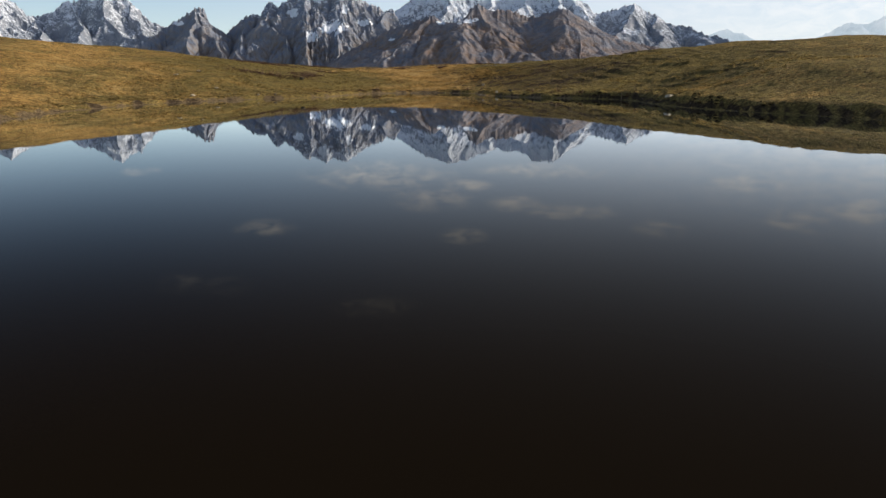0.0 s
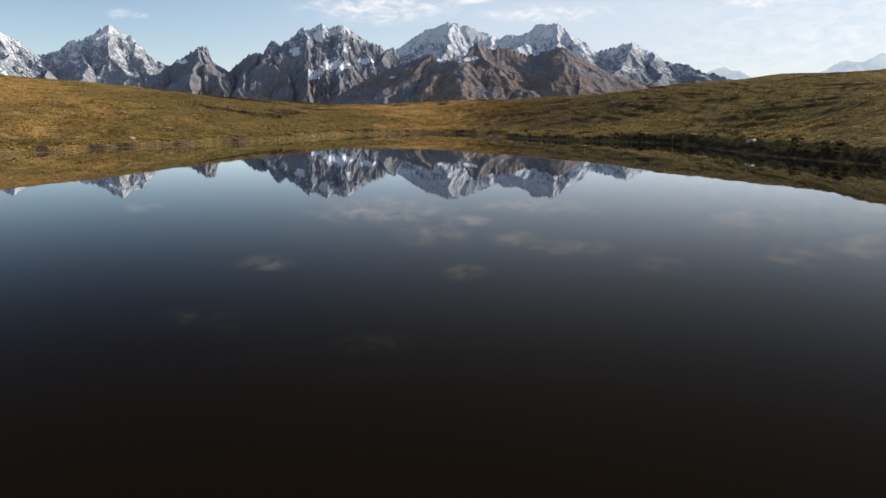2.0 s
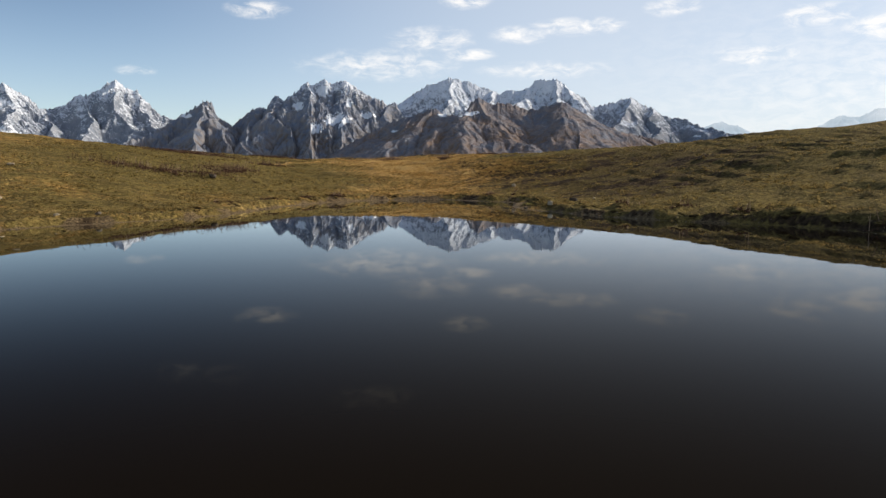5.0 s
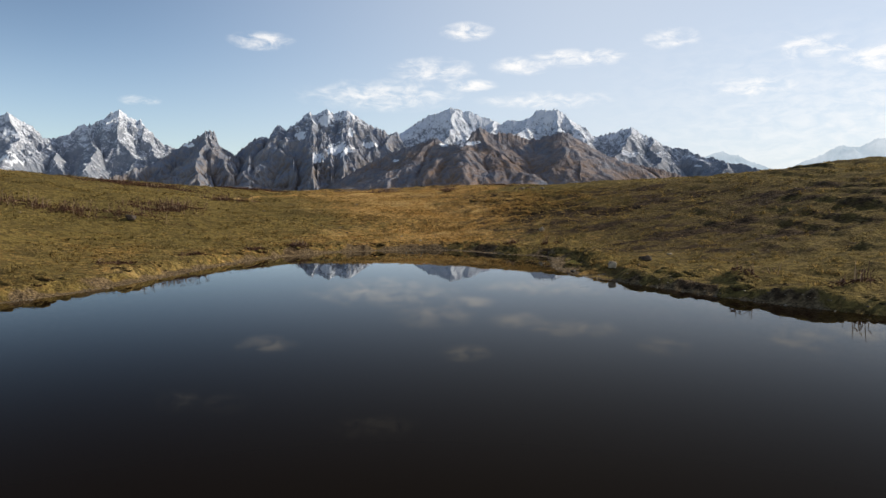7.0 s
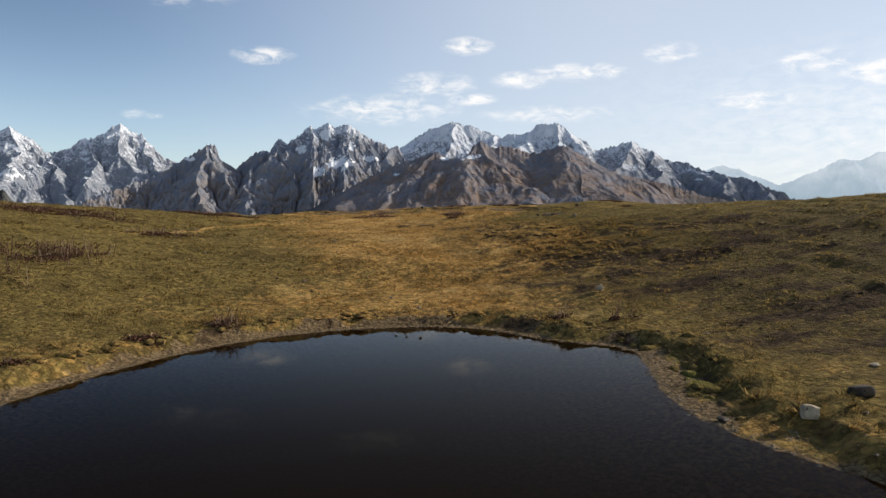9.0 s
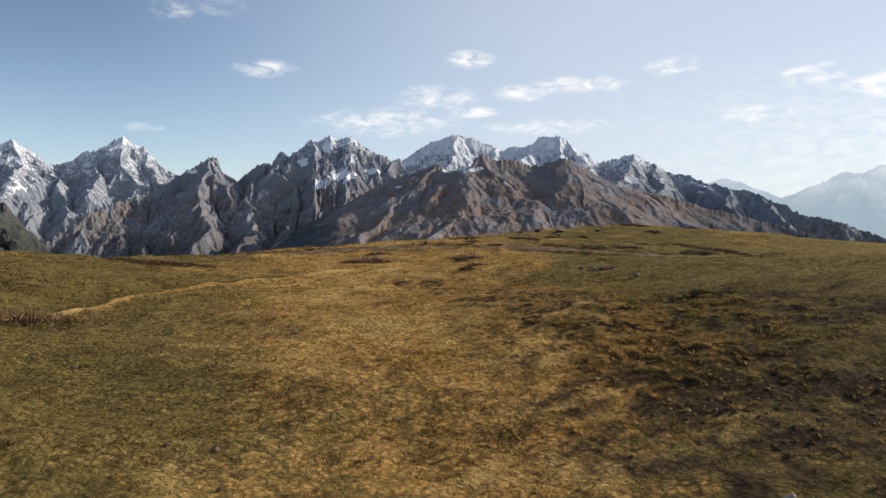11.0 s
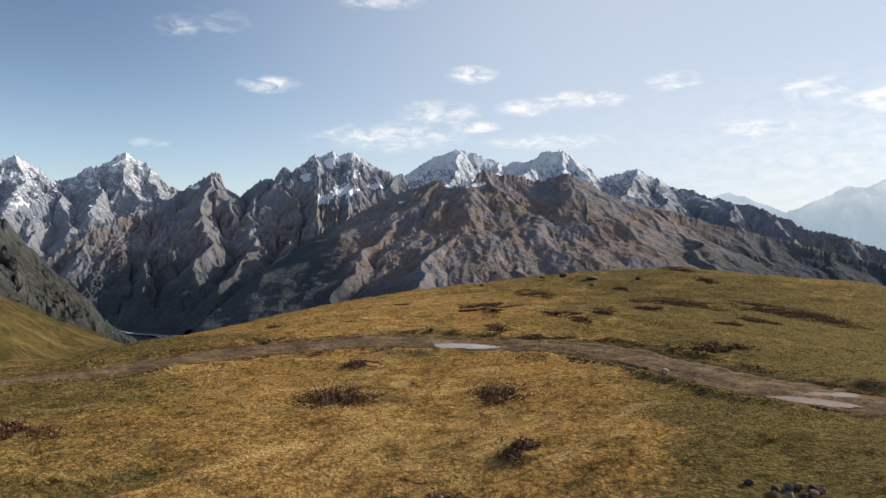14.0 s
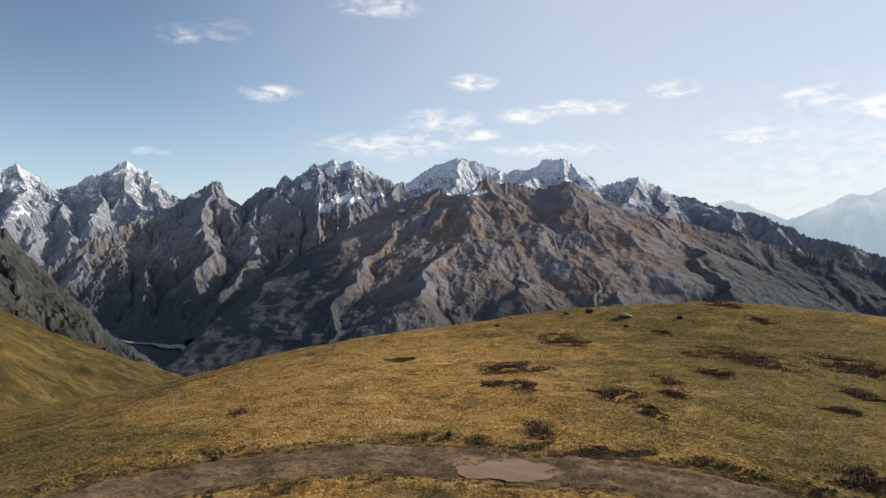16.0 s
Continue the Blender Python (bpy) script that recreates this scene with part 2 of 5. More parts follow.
def grass_colour(nt, at):
    """Autumn turf: straw, rust and olive in drifts, tussocks and specks."""
    gold, green = attr(nt, "gold"), attr(nt, "green")
    drift = grain(nt, at, 0.22, 5, 0.6, 0.6)
    clump = grain(nt, at, 0.9, 4, 0.6, 0.4)
    speck = grain(nt, at, 3.2, 5, 0.65)
    fleck = grain(nt, at, 16.0, 4, 0.75)
    middle, own = cells(nt, at, 8.0), cells(nt, at, 8.0, "Color")
    pick = nt.nodes.new("ShaderNodeSeparateXYZ")
    nt.links.new(own, pick.inputs[0])
    tone = op(nt, "ADD", op(nt, "MULTIPLY", speck, 0.45), op(nt, "ADD", op(nt, "MULTIPLY", fleck, 0.4), op(nt, "MULTIPLY", pick.outputs[0], 0.15)))
    straw = blend(nt, ramp(nt, tone, 0.37, 0.61), STRAW_DARK, STRAW)
    olive = blend(nt, ramp(nt, tone, 0.37, 0.61), OLIVE_DARK, OLIVE)
    dry = op(nt, "ADD", op(nt, "MULTIPLY", drift, 0.9), op(nt, "ADD", op(nt, "MULTIPLY", gold, 0.75), op(nt, "ADD", op(nt, "MULTIPLY", clump, 0.35), op(nt, "MULTIPLY", pick.outputs[1], 0.22))))
    c = blend(nt, ramp(nt, dry, 0.88, 1.22), olive, straw)
    c = blend(nt, op(nt, "MULTIPLY", ramp(nt, op(nt, "ADD", fleck, op(nt, "MULTIPLY", green, 0.25)), 0.5, 0.95), 0.5), c, MOSS)
    # pale dry heads of the tussocks, shade painted into the gaps between them, both stronger where the sward is tufted
    tufted = ramp(nt, op(nt, "ADD", clump, op(nt, "MULTIPLY", gold, 0.25)), 0.42, 0.72)
    head = op(nt, "MULTIPLY", ramp(nt, op(nt, "ADD", middle, op(nt, "MULTIPLY", op(nt, "SUBTRACT", fleck, 0.5), 0.5)), 0.46, 0.16), ramp(nt, pick.outputs[2], 0.35, 0.75))
    c = blend(nt, op(nt, "MULTIPLY", head, op(nt, "ADD", op(nt, "MULTIPLY", tufted, 0.42), 0.08)), c, BLEACHED)
    gap_shade = ramp(nt, op(nt, "ADD", middle, op(nt, "MULTIPLY", op(nt, "SUBTRACT", speck, 0.5), 0.8)), 0.5, 0.72)
    c = blend(nt, op(nt, "MULTIPLY", gap_shade, op(nt, "ADD", op(nt, "MULTIPLY", tufted, 0.45), 0.10)), c, OLIVE_DARK)
    # bleached straw drifts, and lush moss in a wet spot
    streak = grain(nt, skewed(nt, at, 0.5, 0.3, -0.25, 0.3), 1.0, 7, 0.72, 1.0)
    c = blend(nt, op(nt, "MULTIPLY", ramp(nt, op(nt, "ADD", op(nt, "MULTIPLY", streak, 0.8), op(nt, "ADD", op(nt, "MULTIPLY", gold, 0.14), op(nt, "MULTIPLY", fleck, 0.3))), 0.62, 0.80), 0.65), c, BLEACHED)
    worn = grain(nt, at, 0.55, 6, 0.66, 0.8)
    c = blend(nt, op(nt, "MULTIPLY", ramp(nt, op(nt, "ADD", worn, op(nt, "MULTIPLY", op(nt, "SUBTRACT", fleck, 0.5), 0.3)), 0.48, 0.34), 0.6), c, OLIVE_DARK)
    return blend(nt, op(nt, "MULTIPLY", ramp(nt, green, 1.05, 1.6), 0.8), c, LUSH), speck, fleck, middle


STRAW, STRAW_DARK = (0.56, 0.315, 0.096), (0.24, 0.13, 0.042)
BLEACHED, LUSH = (0.62, 0.415, 0.16), (0.15, 0.17, 0.036)
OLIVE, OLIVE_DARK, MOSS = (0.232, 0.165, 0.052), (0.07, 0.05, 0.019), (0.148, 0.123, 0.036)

M_TURF, nt, b = material("autumn_turf", 1.0, 0.03)
at = place(nt)
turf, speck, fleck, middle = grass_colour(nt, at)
gravel = blend(nt, ramp(nt, grain(nt, at, 14, 3, 0.7), 0.35, 0.7), (0.09, 0.062, 0.034), (0.28, 0.195, 0.105))
earth = blend(nt, ramp(nt, grain(nt, at, 6, 4, 0.7), 0.35, 0.7), (0.03, 0.02, 0.012), (0.095, 0.062, 0.035))
c = blend(nt, ramp(nt, op(nt, "ADD", attr(nt, "beach"), op(nt, "MULTIPLY", op(nt, "SUBTRACT", fleck, 0.5), 0.8)), 0.35, 0.6), turf, gravel)
c = blend(nt, ramp(nt, op(nt, "ADD", attr(nt, "earth"), op(nt, "MULTIPLY", op(nt, "SUBTRACT", speck, 0.5), 1.3)), 0.3, 0.8), c, earth)
nt.links.new(c, b.inputs["Base Color"])
bump(nt, b, op(nt, "ADD", op(nt, "SUBTRACT", speck, op(nt, "MULTIPLY", middle, 0.5)), op(nt, "MULTIPLY", fleck, 0.6)), 1.0, 0.10)

M_BLADE, nt, b = material("grass_blade", 0.9, 0.05)
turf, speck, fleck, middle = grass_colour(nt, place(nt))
island = nt.nodes.new("ShaderNodeNewGeometry").outputs["Random Per Island"]
blade = blend(nt, op(nt, "MULTIPLY", ramp(nt, island, 0.45, 1.0), 0.6), turf, (0.60, 0.40, 0.15))
blade = blend(nt, op(nt, "MULTIPLY", ramp(nt, island, 0.4, 0.0), 0.6), blade, (0.085, 0.058, 0.02))
nt.links.new(blade, b.inputs["Base Color"])
glow_through = nt.nodes.new("ShaderNodeBsdfTranslucent")
nt.links.new(blade, glow_through.inputs[0])
both = nt.nodes.new("ShaderNodeMixShader")
both.inputs[0].default_value = 0.5
nt.links.new(b.outputs[0], both.inputs[1])
nt.links.new(glow_through.outputs[0], both.inputs[2])
nt.links.new(both.outputs[0], nt.nodes["Material Output"].inputs[0])

M_TRACK, nt, b = material("trodden_earth", 0.95, 0.08)
at = place(nt)
mud = blend(nt, ramp(nt, grain(nt, at, 1.1, 5, 0.6), 0.35, 0.7), (0.11, 0.07, 0.037), (0.27, 0.175, 0.095))
mud = blend(nt, op(nt, "MULTIPLY", ramp(nt, grain(nt, at, 5, 5, 0.7), 0.52, 0.4), 0.7), mud, (0.05, 0.033, 0.02))
mud = blend(nt, ramp(nt, grain(nt, at, 14, 3, 0.75), 0.56, 0.72), mud, (0.36, 0.25, 0.14))
nt.links.new(mud, b.inputs["Base Color"])
bump(nt, b, grain(nt, at, 7, 5, 0.7), 0.8, 0.06)

M_PUDDLE, nt, b = material("muddy_water", 0.9, 0.0)
nt.links.new(blend(nt, ramp(nt, grain(nt, place(nt), 0.9, 4, 0.6, 0.5), 0.3, 0.7), (0.23, 0.135, 0.068), (0.32, 0.19, 0.098)), b.inputs["Base Color"])
gloss = nd(nt, "ShaderNodeBsdfGlossy", Roughness=0.02)
fres = nd(nt, "ShaderNodeFresnel", IOR=1.33)
both = nt.nodes.new("ShaderNodeMixShader")
for k, sock in enumerate((op(nt, "MINIMUM", op(nt, "MULTIPLY", op(nt, "POWER", fres.outputs[0], 1.9), 2.5), 0.95), b.outputs[0], gloss.outputs[0])):
    nt.links.new(sock, both.inputs[k])
nt.links.new(both.outputs[0], nt.nodes["Material Output"].inputs[0])

M_WATER = bpy.data.materials.new("tarn_water")
M_WATER.use_nodes = True
nt = M_WATER.node_tree
nt.nodes.clear()
at = place(nt)
stretch = nd(nt, "ShaderNodeMapping")
stretch.inputs["Scale"].default_value = (0.8, 2.2, 1.0)
nt.links.new(at, stretch.inputs[0])
rip = nd(nt, "ShaderNodeBump", Strength=0.009, Distance=0.02)
nt.links.new(grain(nt, stretch.outputs[0], 2.5, 3, 0.5), rip.inputs["Height"])
murk = op(nt, "SUBTRACT", 1.0, op(nt, "POWER", 2.718, op(nt, "MULTIPLY", attr(nt, "depth"), -4.5)))
thin = nd(nt, "ShaderNodeBsdfTransparent")
thin.inputs[0].default_value = (0.72, 0.50, 0.27, 1)
deep = nd(nt, "ShaderNodeBsdfDiffuse")
deep.inputs[0].default_value = (0.0082, 0.0054, 0.003, 1)
under = nt.nodes.new("ShaderNodeMixShader")
for k, s in enumerate((murk, thin.outputs[0], deep.outputs[0])):
    nt.links.new(s, under.inputs[k])
gloss = nd(nt, "ShaderNodeBsdfGlossy", Roughness=0.004)
gloss.inputs[0].default_value = (0.95, 0.98, 1.0, 1)
nt.links.new(rip.outputs[0], gloss.inputs["Normal"])
fres = nd(nt, "ShaderNodeFresnel", IOR=1.33)
top = nt.nodes.new("ShaderNodeMixShader")
for k, s in enumerate((op(nt, "MINIMUM", op(nt, "MULTIPLY", op(nt, "POWER", fres.outputs[0], 2.6), 2.65), 0.95), under.outputs[0], gloss.outputs[0])):
    nt.links.new(s, top.inputs[k])
nt.links.new(top.outputs[0], nt.nodes.new("ShaderNodeOutputMaterial").inputs[0])


def stone_material(name, pale, dark):
    m, nt, b = material(name, 0.85)
    at = nt.nodes.new("ShaderNodeTexCoord").outputs["Object"]
    c = blend(nt, ramp(nt, grain(nt, at, 5, 5, 0.65), 0.35, 0.65), dark, pale)
    c = blend(nt, ramp(nt, grain(nt, at, 22, 2, 0.6), 0.6, 0.72), c, tuple(v * 0.5 for v in dark))
    nt.links.new(c, b.inputs["Base Color"])
    bump(nt, b, grain(nt, at, 18, 4, 0.7), 0.6, 0.02)
    return m


M_PALE = stone_material("pale_granite", (0.44, 0.36, 0.25), (0.27, 0.21, 0.14))
M_RUSTY = stone_material("rusty_stone", (0.30, 0.17, 0.11), (0.12, 0.07, 0.045))
M_DARK = stone_material("dark_slate", (0.10, 0.076, 0.056), (0.04, 0.031, 0.024))
M_GREY = stone_material("weathered_stone", (0.24, 0.2, 0.15), (0.10, 0.08, 0.06))

M_STALK, nt, b = material("dead_stalk", 0.9, 0.08)
island = nt.nodes.new("ShaderNodeNewGeometry").outputs["Random Per Island"]
nt.links.new(blend(nt, ramp(nt, island, 0.4, 0.8), (0.10, 0.052, 0.036), (0.36, 0.25, 0.16)), b.inputs["Base Color"])
M_LEAF, nt, b = material("withered_leaf", 0.9, 0.08)
island = nt.nodes.new("ShaderNodeNewGeometry").outputs["Random Per Island"]
nt.links.new(blend(nt, island, (0.055, 0.026, 0.018), (0.15, 0.074, 0.046)), b.inputs["Base Color"])


def rock_material(name, rock, dark, brown, brown_z, snow_z, snow_soft, snow_bias, wood_shade_z=-900, shade_lift=0.0):
    """Mountain rock with rusty scree and dead grass low down and in the gullies, and snow lodged on the ledges high up."""
    m, nt, b = material(name, 0.95, 0.06)
    at = place(nt)
    geo = nt.nodes.new("ShaderNodeNewGeometry")
    up, pos = nt.nodes.new("ShaderNodeSeparateXYZ"), nt.nodes.new("ShaderNodeSeparateXYZ")
    nt.links.new(geo.outputs["Normal"], up.inputs[0])
    nt.links.new(at, pos.inputs[0])
    big, mid, fine = grain(nt, at, 0.0045, 5, 0.6), grain(nt, at, 0.02, 6, 0.68, 0.4), grain(nt, at, 0.10, 6, 0.78)
    c = blend(nt, ramp(nt, op(nt, "ADD", op(nt, "MULTIPLY", mid, 0.6), op(nt, "MULTIPLY", fine, 0.4)), 0.40, 0.60), dark, rock)
    # scree fans and dead grass: in hollows anywhere, over most of the ground lower down
    low = ramp(nt, op(nt, "ADD", pos.outputs[2], op(nt, "MULTIPLY", op(nt, "ADD", big, mid), -260.0)), brown_z + 160 - 260, brown_z - 160 - 260)
    loose = ramp(nt, op(nt, "ADD", attr(nt, "scree"), op(nt, "MULTIPLY", op(nt, "SUBTRACT", mid, 0.5), 0.9)), 0.35, 0.75)
    grassy = blend(nt, ramp(nt, op(nt, "ADD", op(nt, "MULTIPLY", mid, 0.6), op(nt, "MULTIPLY", fine, 0.4)), 0.38, 0.62), tuple(v * 0.55 for v in brown), brown)
    c = blend(nt, op(nt, "MULTIPLY", low, op(nt, "ADD", op(nt, "MULTIPLY", loose, 0.5), op(nt, "MULTIPLY", ramp(nt, big, 0.35, 0.6), 0.5))), c, grassy)
    # dark woods low down; the tone is raised by x to paint the shade of the flank and tail
    level = op(nt, "SUBTRACT", pos.outputs[2], op(nt, "MULTIPLY", op(nt, "ADD", ramp(nt, pos.outputs[0], -120.0, -520.0), op(nt, "MULTIPLY", ramp(nt, pos.outputs[0], 650.0, 1350.0), 0.75)), shade_lift))
    wood_shade = ramp(nt, op(nt, "ADD", level, op(nt, "ADD", op(nt, "MULTIPLY", big, -260.0), op(nt, "MULTIPLY", mid, -160.0))), wood_shade_z + 130 - 210, wood_shade_z - 130 - 210)
    c = blend(nt, op(nt, "MULTIPLY", wood_shade, 0.9), c, blend(nt, ramp(nt, fine, 0.4, 0.6), (0.04, 0.052, 0.064), (0.078, 0.09, 0.095)))
    snow = op(nt, "ADD", op(nt, "MULTIPLY", op(nt, "SUBTRACT", pos.outputs[2], snow_z), 1 / snow_soft), op(nt, "MULTIPLY", op(nt, "SUBTRACT", up.outputs[2], 0.66), 3.4))
    snow = op(nt, "ADD", snow, op(nt, "ADD", op(nt, "MULTIPLY", op(nt, "SUBTRACT", mid, 0.5), 3.0), op(nt, "ADD", op(nt, "MULTIPLY", op(nt, "SUBTRACT", fine, 0.5), 4.2), snow_bias)))
    # snow kept duller and bluer than white, imitating haze over it
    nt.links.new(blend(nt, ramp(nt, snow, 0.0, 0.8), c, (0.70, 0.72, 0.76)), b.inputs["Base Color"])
    bump(nt, b, op(nt, "ADD", op(nt, "MULTIPLY", mid, 1.0), op(nt, "MULTIPLY", fine, 0.5)), 0.8, 11.0)
    return m


# ---- mesh helpers ----
def mesh_object(name, verts, faces, mat, smooth=True, attributes=()):
    me = bpy.data.meshes.new(name)
    verts, faces = np.asarray(verts, np.float32), np.asarray(faces, np.int32)
    me.vertices.add(len(verts))
    me.vertices.foreach_set("co", verts.ravel())
    k = faces.shape[1]
    me.loops.add(faces.size)
    me.loops.foreach_set("vertex_index", faces.ravel())
    me.polygons.add(len(faces))
    me.polygons.foreach_set("loop_start", np.arange(0, faces.size, k, dtype=np.int32))
    me.update(calc_edges=True)
    me.polygons.foreach_set("use_smooth", np.full(len(faces), smooth))
    for key, values in attributes:
        me.attributes.new(key, "FLOAT", "POINT").data.foreach_set("value", np.asarray(values, np.float32).ravel())
    me.materials.append(mat)
    me.validate()
    return new(name, me)


def grid_faces(rows, cols):
    k = np.arange(rows * cols).reshape(rows, cols)
    return np.stack([k[:-1, :-1], k[:-1, 1:], k[1:, 1:], k[1:, :-1]], -1).reshape(-1, 4)


def part(name, bm, mat, parent, label=""):
    me = bpy.data.meshes.new(name)
    bm.to_mesh(me)
    bm.free()
    me.materials.append(mat)
    ob = new(name, me)
    ob.parent = parent
    return tagged(ob, label)


# ---- the pasture: one sheet of ground ----
# puddles on the track: x, y, half length, half width, turn
PUDDLES = [(3.55, 97.75, 1.25, 0.8, 0.2), (12.3, 87.2, 1.1, 0.36, -0.6), (13.9, 87.9, 1.0, 0.3, -0.3)]
PUDDLE_Z = [float(pasture(np.array([p[0]]), np.array([p[1]]))[0]) for p in PUDDLES]


def level_puddles(x, y, z, sink):
    """Hollows in the track, level under the puddles."""
    for (px, py, pw, pl, turn), pz in zip(PUDDLES, PUDDLE_Z):
        u, v = (x - px) * math.cos(turn) + (y - py) * math.sin(turn), -(x - px) * math.sin(turn) + (y - py) * math.cos(turn)
        w = ease((1.9 - np.sqrt((u / pw) ** 2 + (v / pl) ** 2)) / 0.75)
        z = z * (1 - w) + (pz - sink) * w
    return z


def spaced(lo, hi, fine_lo, fine_hi, step, growth):
    mid = list(np.arange(fine_lo, fine_hi, step))
    left, right, s = [], [], step
    a, c = fine_lo, mid[-1]
    while a > lo or c < hi:
        s *= growth
        a, c = a - s, c + s
        if a + s > lo:
            left.append(max(a, lo))
        if c - s < hi:
            right.append(min(c, hi))
    return np.array(left[::-1] + mid + right)


def zones(x, y):
    """How golden and how mossy the turf is."""
    gold = 0.25 + 0.5 * np.exp(-((x - 1.5) / 7) ** 2 - ((y - 72) / 16) ** 2) + 0.6 * np.exp(-((x + 2) / 14) ** 2 - ((y - 116) / 24) ** 2) + 0.35 * np.exp(-((x - 2) / 9) ** 2 - ((y - 88) / 9) ** 2)
    gold = gold - 0.6 * np.exp(-((x - 16) / 9) ** 2 - ((y - 62) / 18) ** 2) - 0.25 * np.exp(-((x - 24) / 14) ** 2 - ((y - 110) / 24) ** 2) + 0.25 * np.exp(-((x + 22) / 12) ** 2 - ((y - 55) / 25) ** 2)
    gold = gold - 0.55 * np.exp(-((x + 13) / 7) ** 2 - ((y - 74) / 20) ** 2) - 0.3 * np.exp(-((x + 12) / 8) ** 2 - ((y - 104) / 9) ** 2)
    gold = gold - 0.5 * np.exp(-((x - 14) / 7) ** 2 - ((y - 84) / 10) ** 2)
    gold = gold - 0.4 * np.exp(-((x - 9) / 4.5) ** 2 - ((y - 79) / 7) ** 2)
    gold = gold - 0.35 * np.exp(-((x + 6) / 4.5) ** 2 - ((y - 64) / 7) ** 2)
    gold = gold + 0.5 * np.exp(-((x - 4) / 5) ** 2 - ((y - 84.6) / 1.9) ** 2) + 0.45 * np.exp(-((x - 6.4) / 2.2) ** 2 - ((y - 69.5) / 2.2) ** 2)
    green = 0.2 + 0.6 * np.exp(-((x - 20) / 15) ** 2 - ((y - 104) / 27) ** 2) + 0.5 * np.exp(-((x + 14) / 10) ** 2 - ((y - 60) / 16) ** 2)
    green = green - 0.25 * np.exp(-((x - 15) / 8) ** 2 - ((y - 62) / 12) ** 2) + 1.2 * np.exp(-((x - 5.6) / 0.9) ** 2 - ((y - 54.4) / 1.3) ** 2)
    return gold, green


def cattle_treads(x, y):
    """Low steps trodden along the slope above the eastern shore: their height over the even slope, and where their bare risers are."""
    zone = ease((x - 9) / 4) * ease((40 - x) / 10) * ease((y - 26) / 8) * ease((80 - y) / 12)
    zone = zone * np.clip(0.55 + 1.3 * fbm(x * 0.13, y * 0.13, 2, 15), 0.12, 1.15)
    phase = (0.19 * (x - 8) + 0.05 * (y - 54)) / 0.24 + 0.9 * noise2(x * 0.16, y * 0.16, 16) + 0.45 * noise2(x * 0.6, y * 0.6, 17) + 0.16 * noise2(x * 2.1, y * 2.1, 18)
    f = phase - np.floor(phase)
    return zone * 0.24 * (ease((f - 0.62) / 0.38) - f) * 0.6, zone * ease((f - 0.6) / 0.12) * ease((1.0 - f) / 0.1)


def tussocks(x, y, d, t):
    """The small relief of the turf, flattened on the beach and the track."""
    rough = 0.45 + 0.5 * np.exp(-((x - 7) / 3.2) ** 2 - ((y - 70) / 4.2) ** 2) + 0.6 * np.exp(-((x - 16) / 8) ** 2 - ((y - 52) / 12) ** 2)
    swell = 0.26 * noise2(x * 0.10, y * 0.13, 8) + 0.20 * noise2(x * 0.22 + 0.1 * y, y * 0.3, 9) + 0.09 * noise2(x * 0.6, y * 0.75, 10) + 0.22 * noise2(x * 0.1 + y * 0.03, (y - 0.28 * x) * 0.42, 11) * ease((y - 99) / 6) + 0.10 * noise2(x * 0.25 + y * 0.1, (y - 0.28 * x) * 0.95, 14) * ease((y - 99) / 6)
    edge = ease((d - 0.1) / 0.5) * ease((2.6 - d) / 1.2) * (0.6 + 0.4 * ease((x - 4.0) / 1.5) * ease((58 - y) / 3))
    hummock = 0.3 * np.maximum(0, noise2(x * 1.6, y * 1.6, 12) + 0.02) * edge
    lumps = np.maximum(0, noise2(x * 1.9, y * 1.9, 3)) * 0.16 + np.maximum(0, noise2(x * 0.75, y * 0.75, 5)) * 0.14
    treads, _ = cattle_treads(x, y)
    calm = 0.2 + 0.8 * ease((t - 1.2) / 0.8)
    return ((lumps * rough + treads) * ease((d - 0.5) / 0.9) + hummock) * calm + swell * ease((d - 1.5) / 5) * ease((t - 0.8) / 3)


gx = spaced(-700, 700, -26.0, 30.0, 0.18, 1.09)
gy = spaced(-320, 700, 32.0, 142.0, 0.18, 1.09)
X, Y = np.meshgrid(gx, gy)
D, TD = line_distance(X, Y, SHORE, True), line_distance(X, Y, TRACK)
Z = pasture(X, Y, D) + tussocks(X, Y, D, TD)
Z = Z + 0.22 * np.exp(-(((TD - 2.15) / 0.45) ** 2)) * ease((noise2(X * 0.35, Y * 0.35, 37) + 0.12) / 0.3)
Z = level_puddles(X, Y, Z, 0.0) - 0.16 * ease((1.35 - TD) / 0.5)
LD = line_distance(X, Y, LIP)
beside = X - np.interp(Y, LIP[:, 1], LIP[:, 0])
Z = Z + (0.09 * np.exp(-((LD / 0.2) ** 2)) - 0.13 * np.exp(-((((-beside) - 1.5) / 1.0) ** 2))) * ease((85 - Y) / 3) * ease((Y - 64) / 4)
earthy = np.zeros_like(Z)
for sx, sy, sw, sl, depth in SCARS:
    r = np.sqrt(((X - sx) / sw) ** 2 + ((Y - sy) / sl) ** 2) + noise2(X * 1.3, Y * 1.3, 21) * 0.7
    Z, earthy = Z - depth * ease((1.15 - r) / 0.35), np.maximum(earthy, ease((1.25 - r) / 0.4))
bank_noise = noise2(X * 0.8, Y * 0.8, 30) + 0.4 * noise2(X * 3, Y * 3, 31)
turfy = ease((X - 4.0) / 0.8) * ease((57.5 - Y) / 1.5)
sunward = ease((X - 8) / 3) * ease((56 - Y) / 4)
corner = turfy * ease((Y - 50.5) / 1.5)
bankface = ease((D - 0.1 - 0.6 * corner) / 0.15) * ease((0.95 + 0.5 * corner - 0.42 * np.maximum(turfy, sunward) - D) / 0.25)
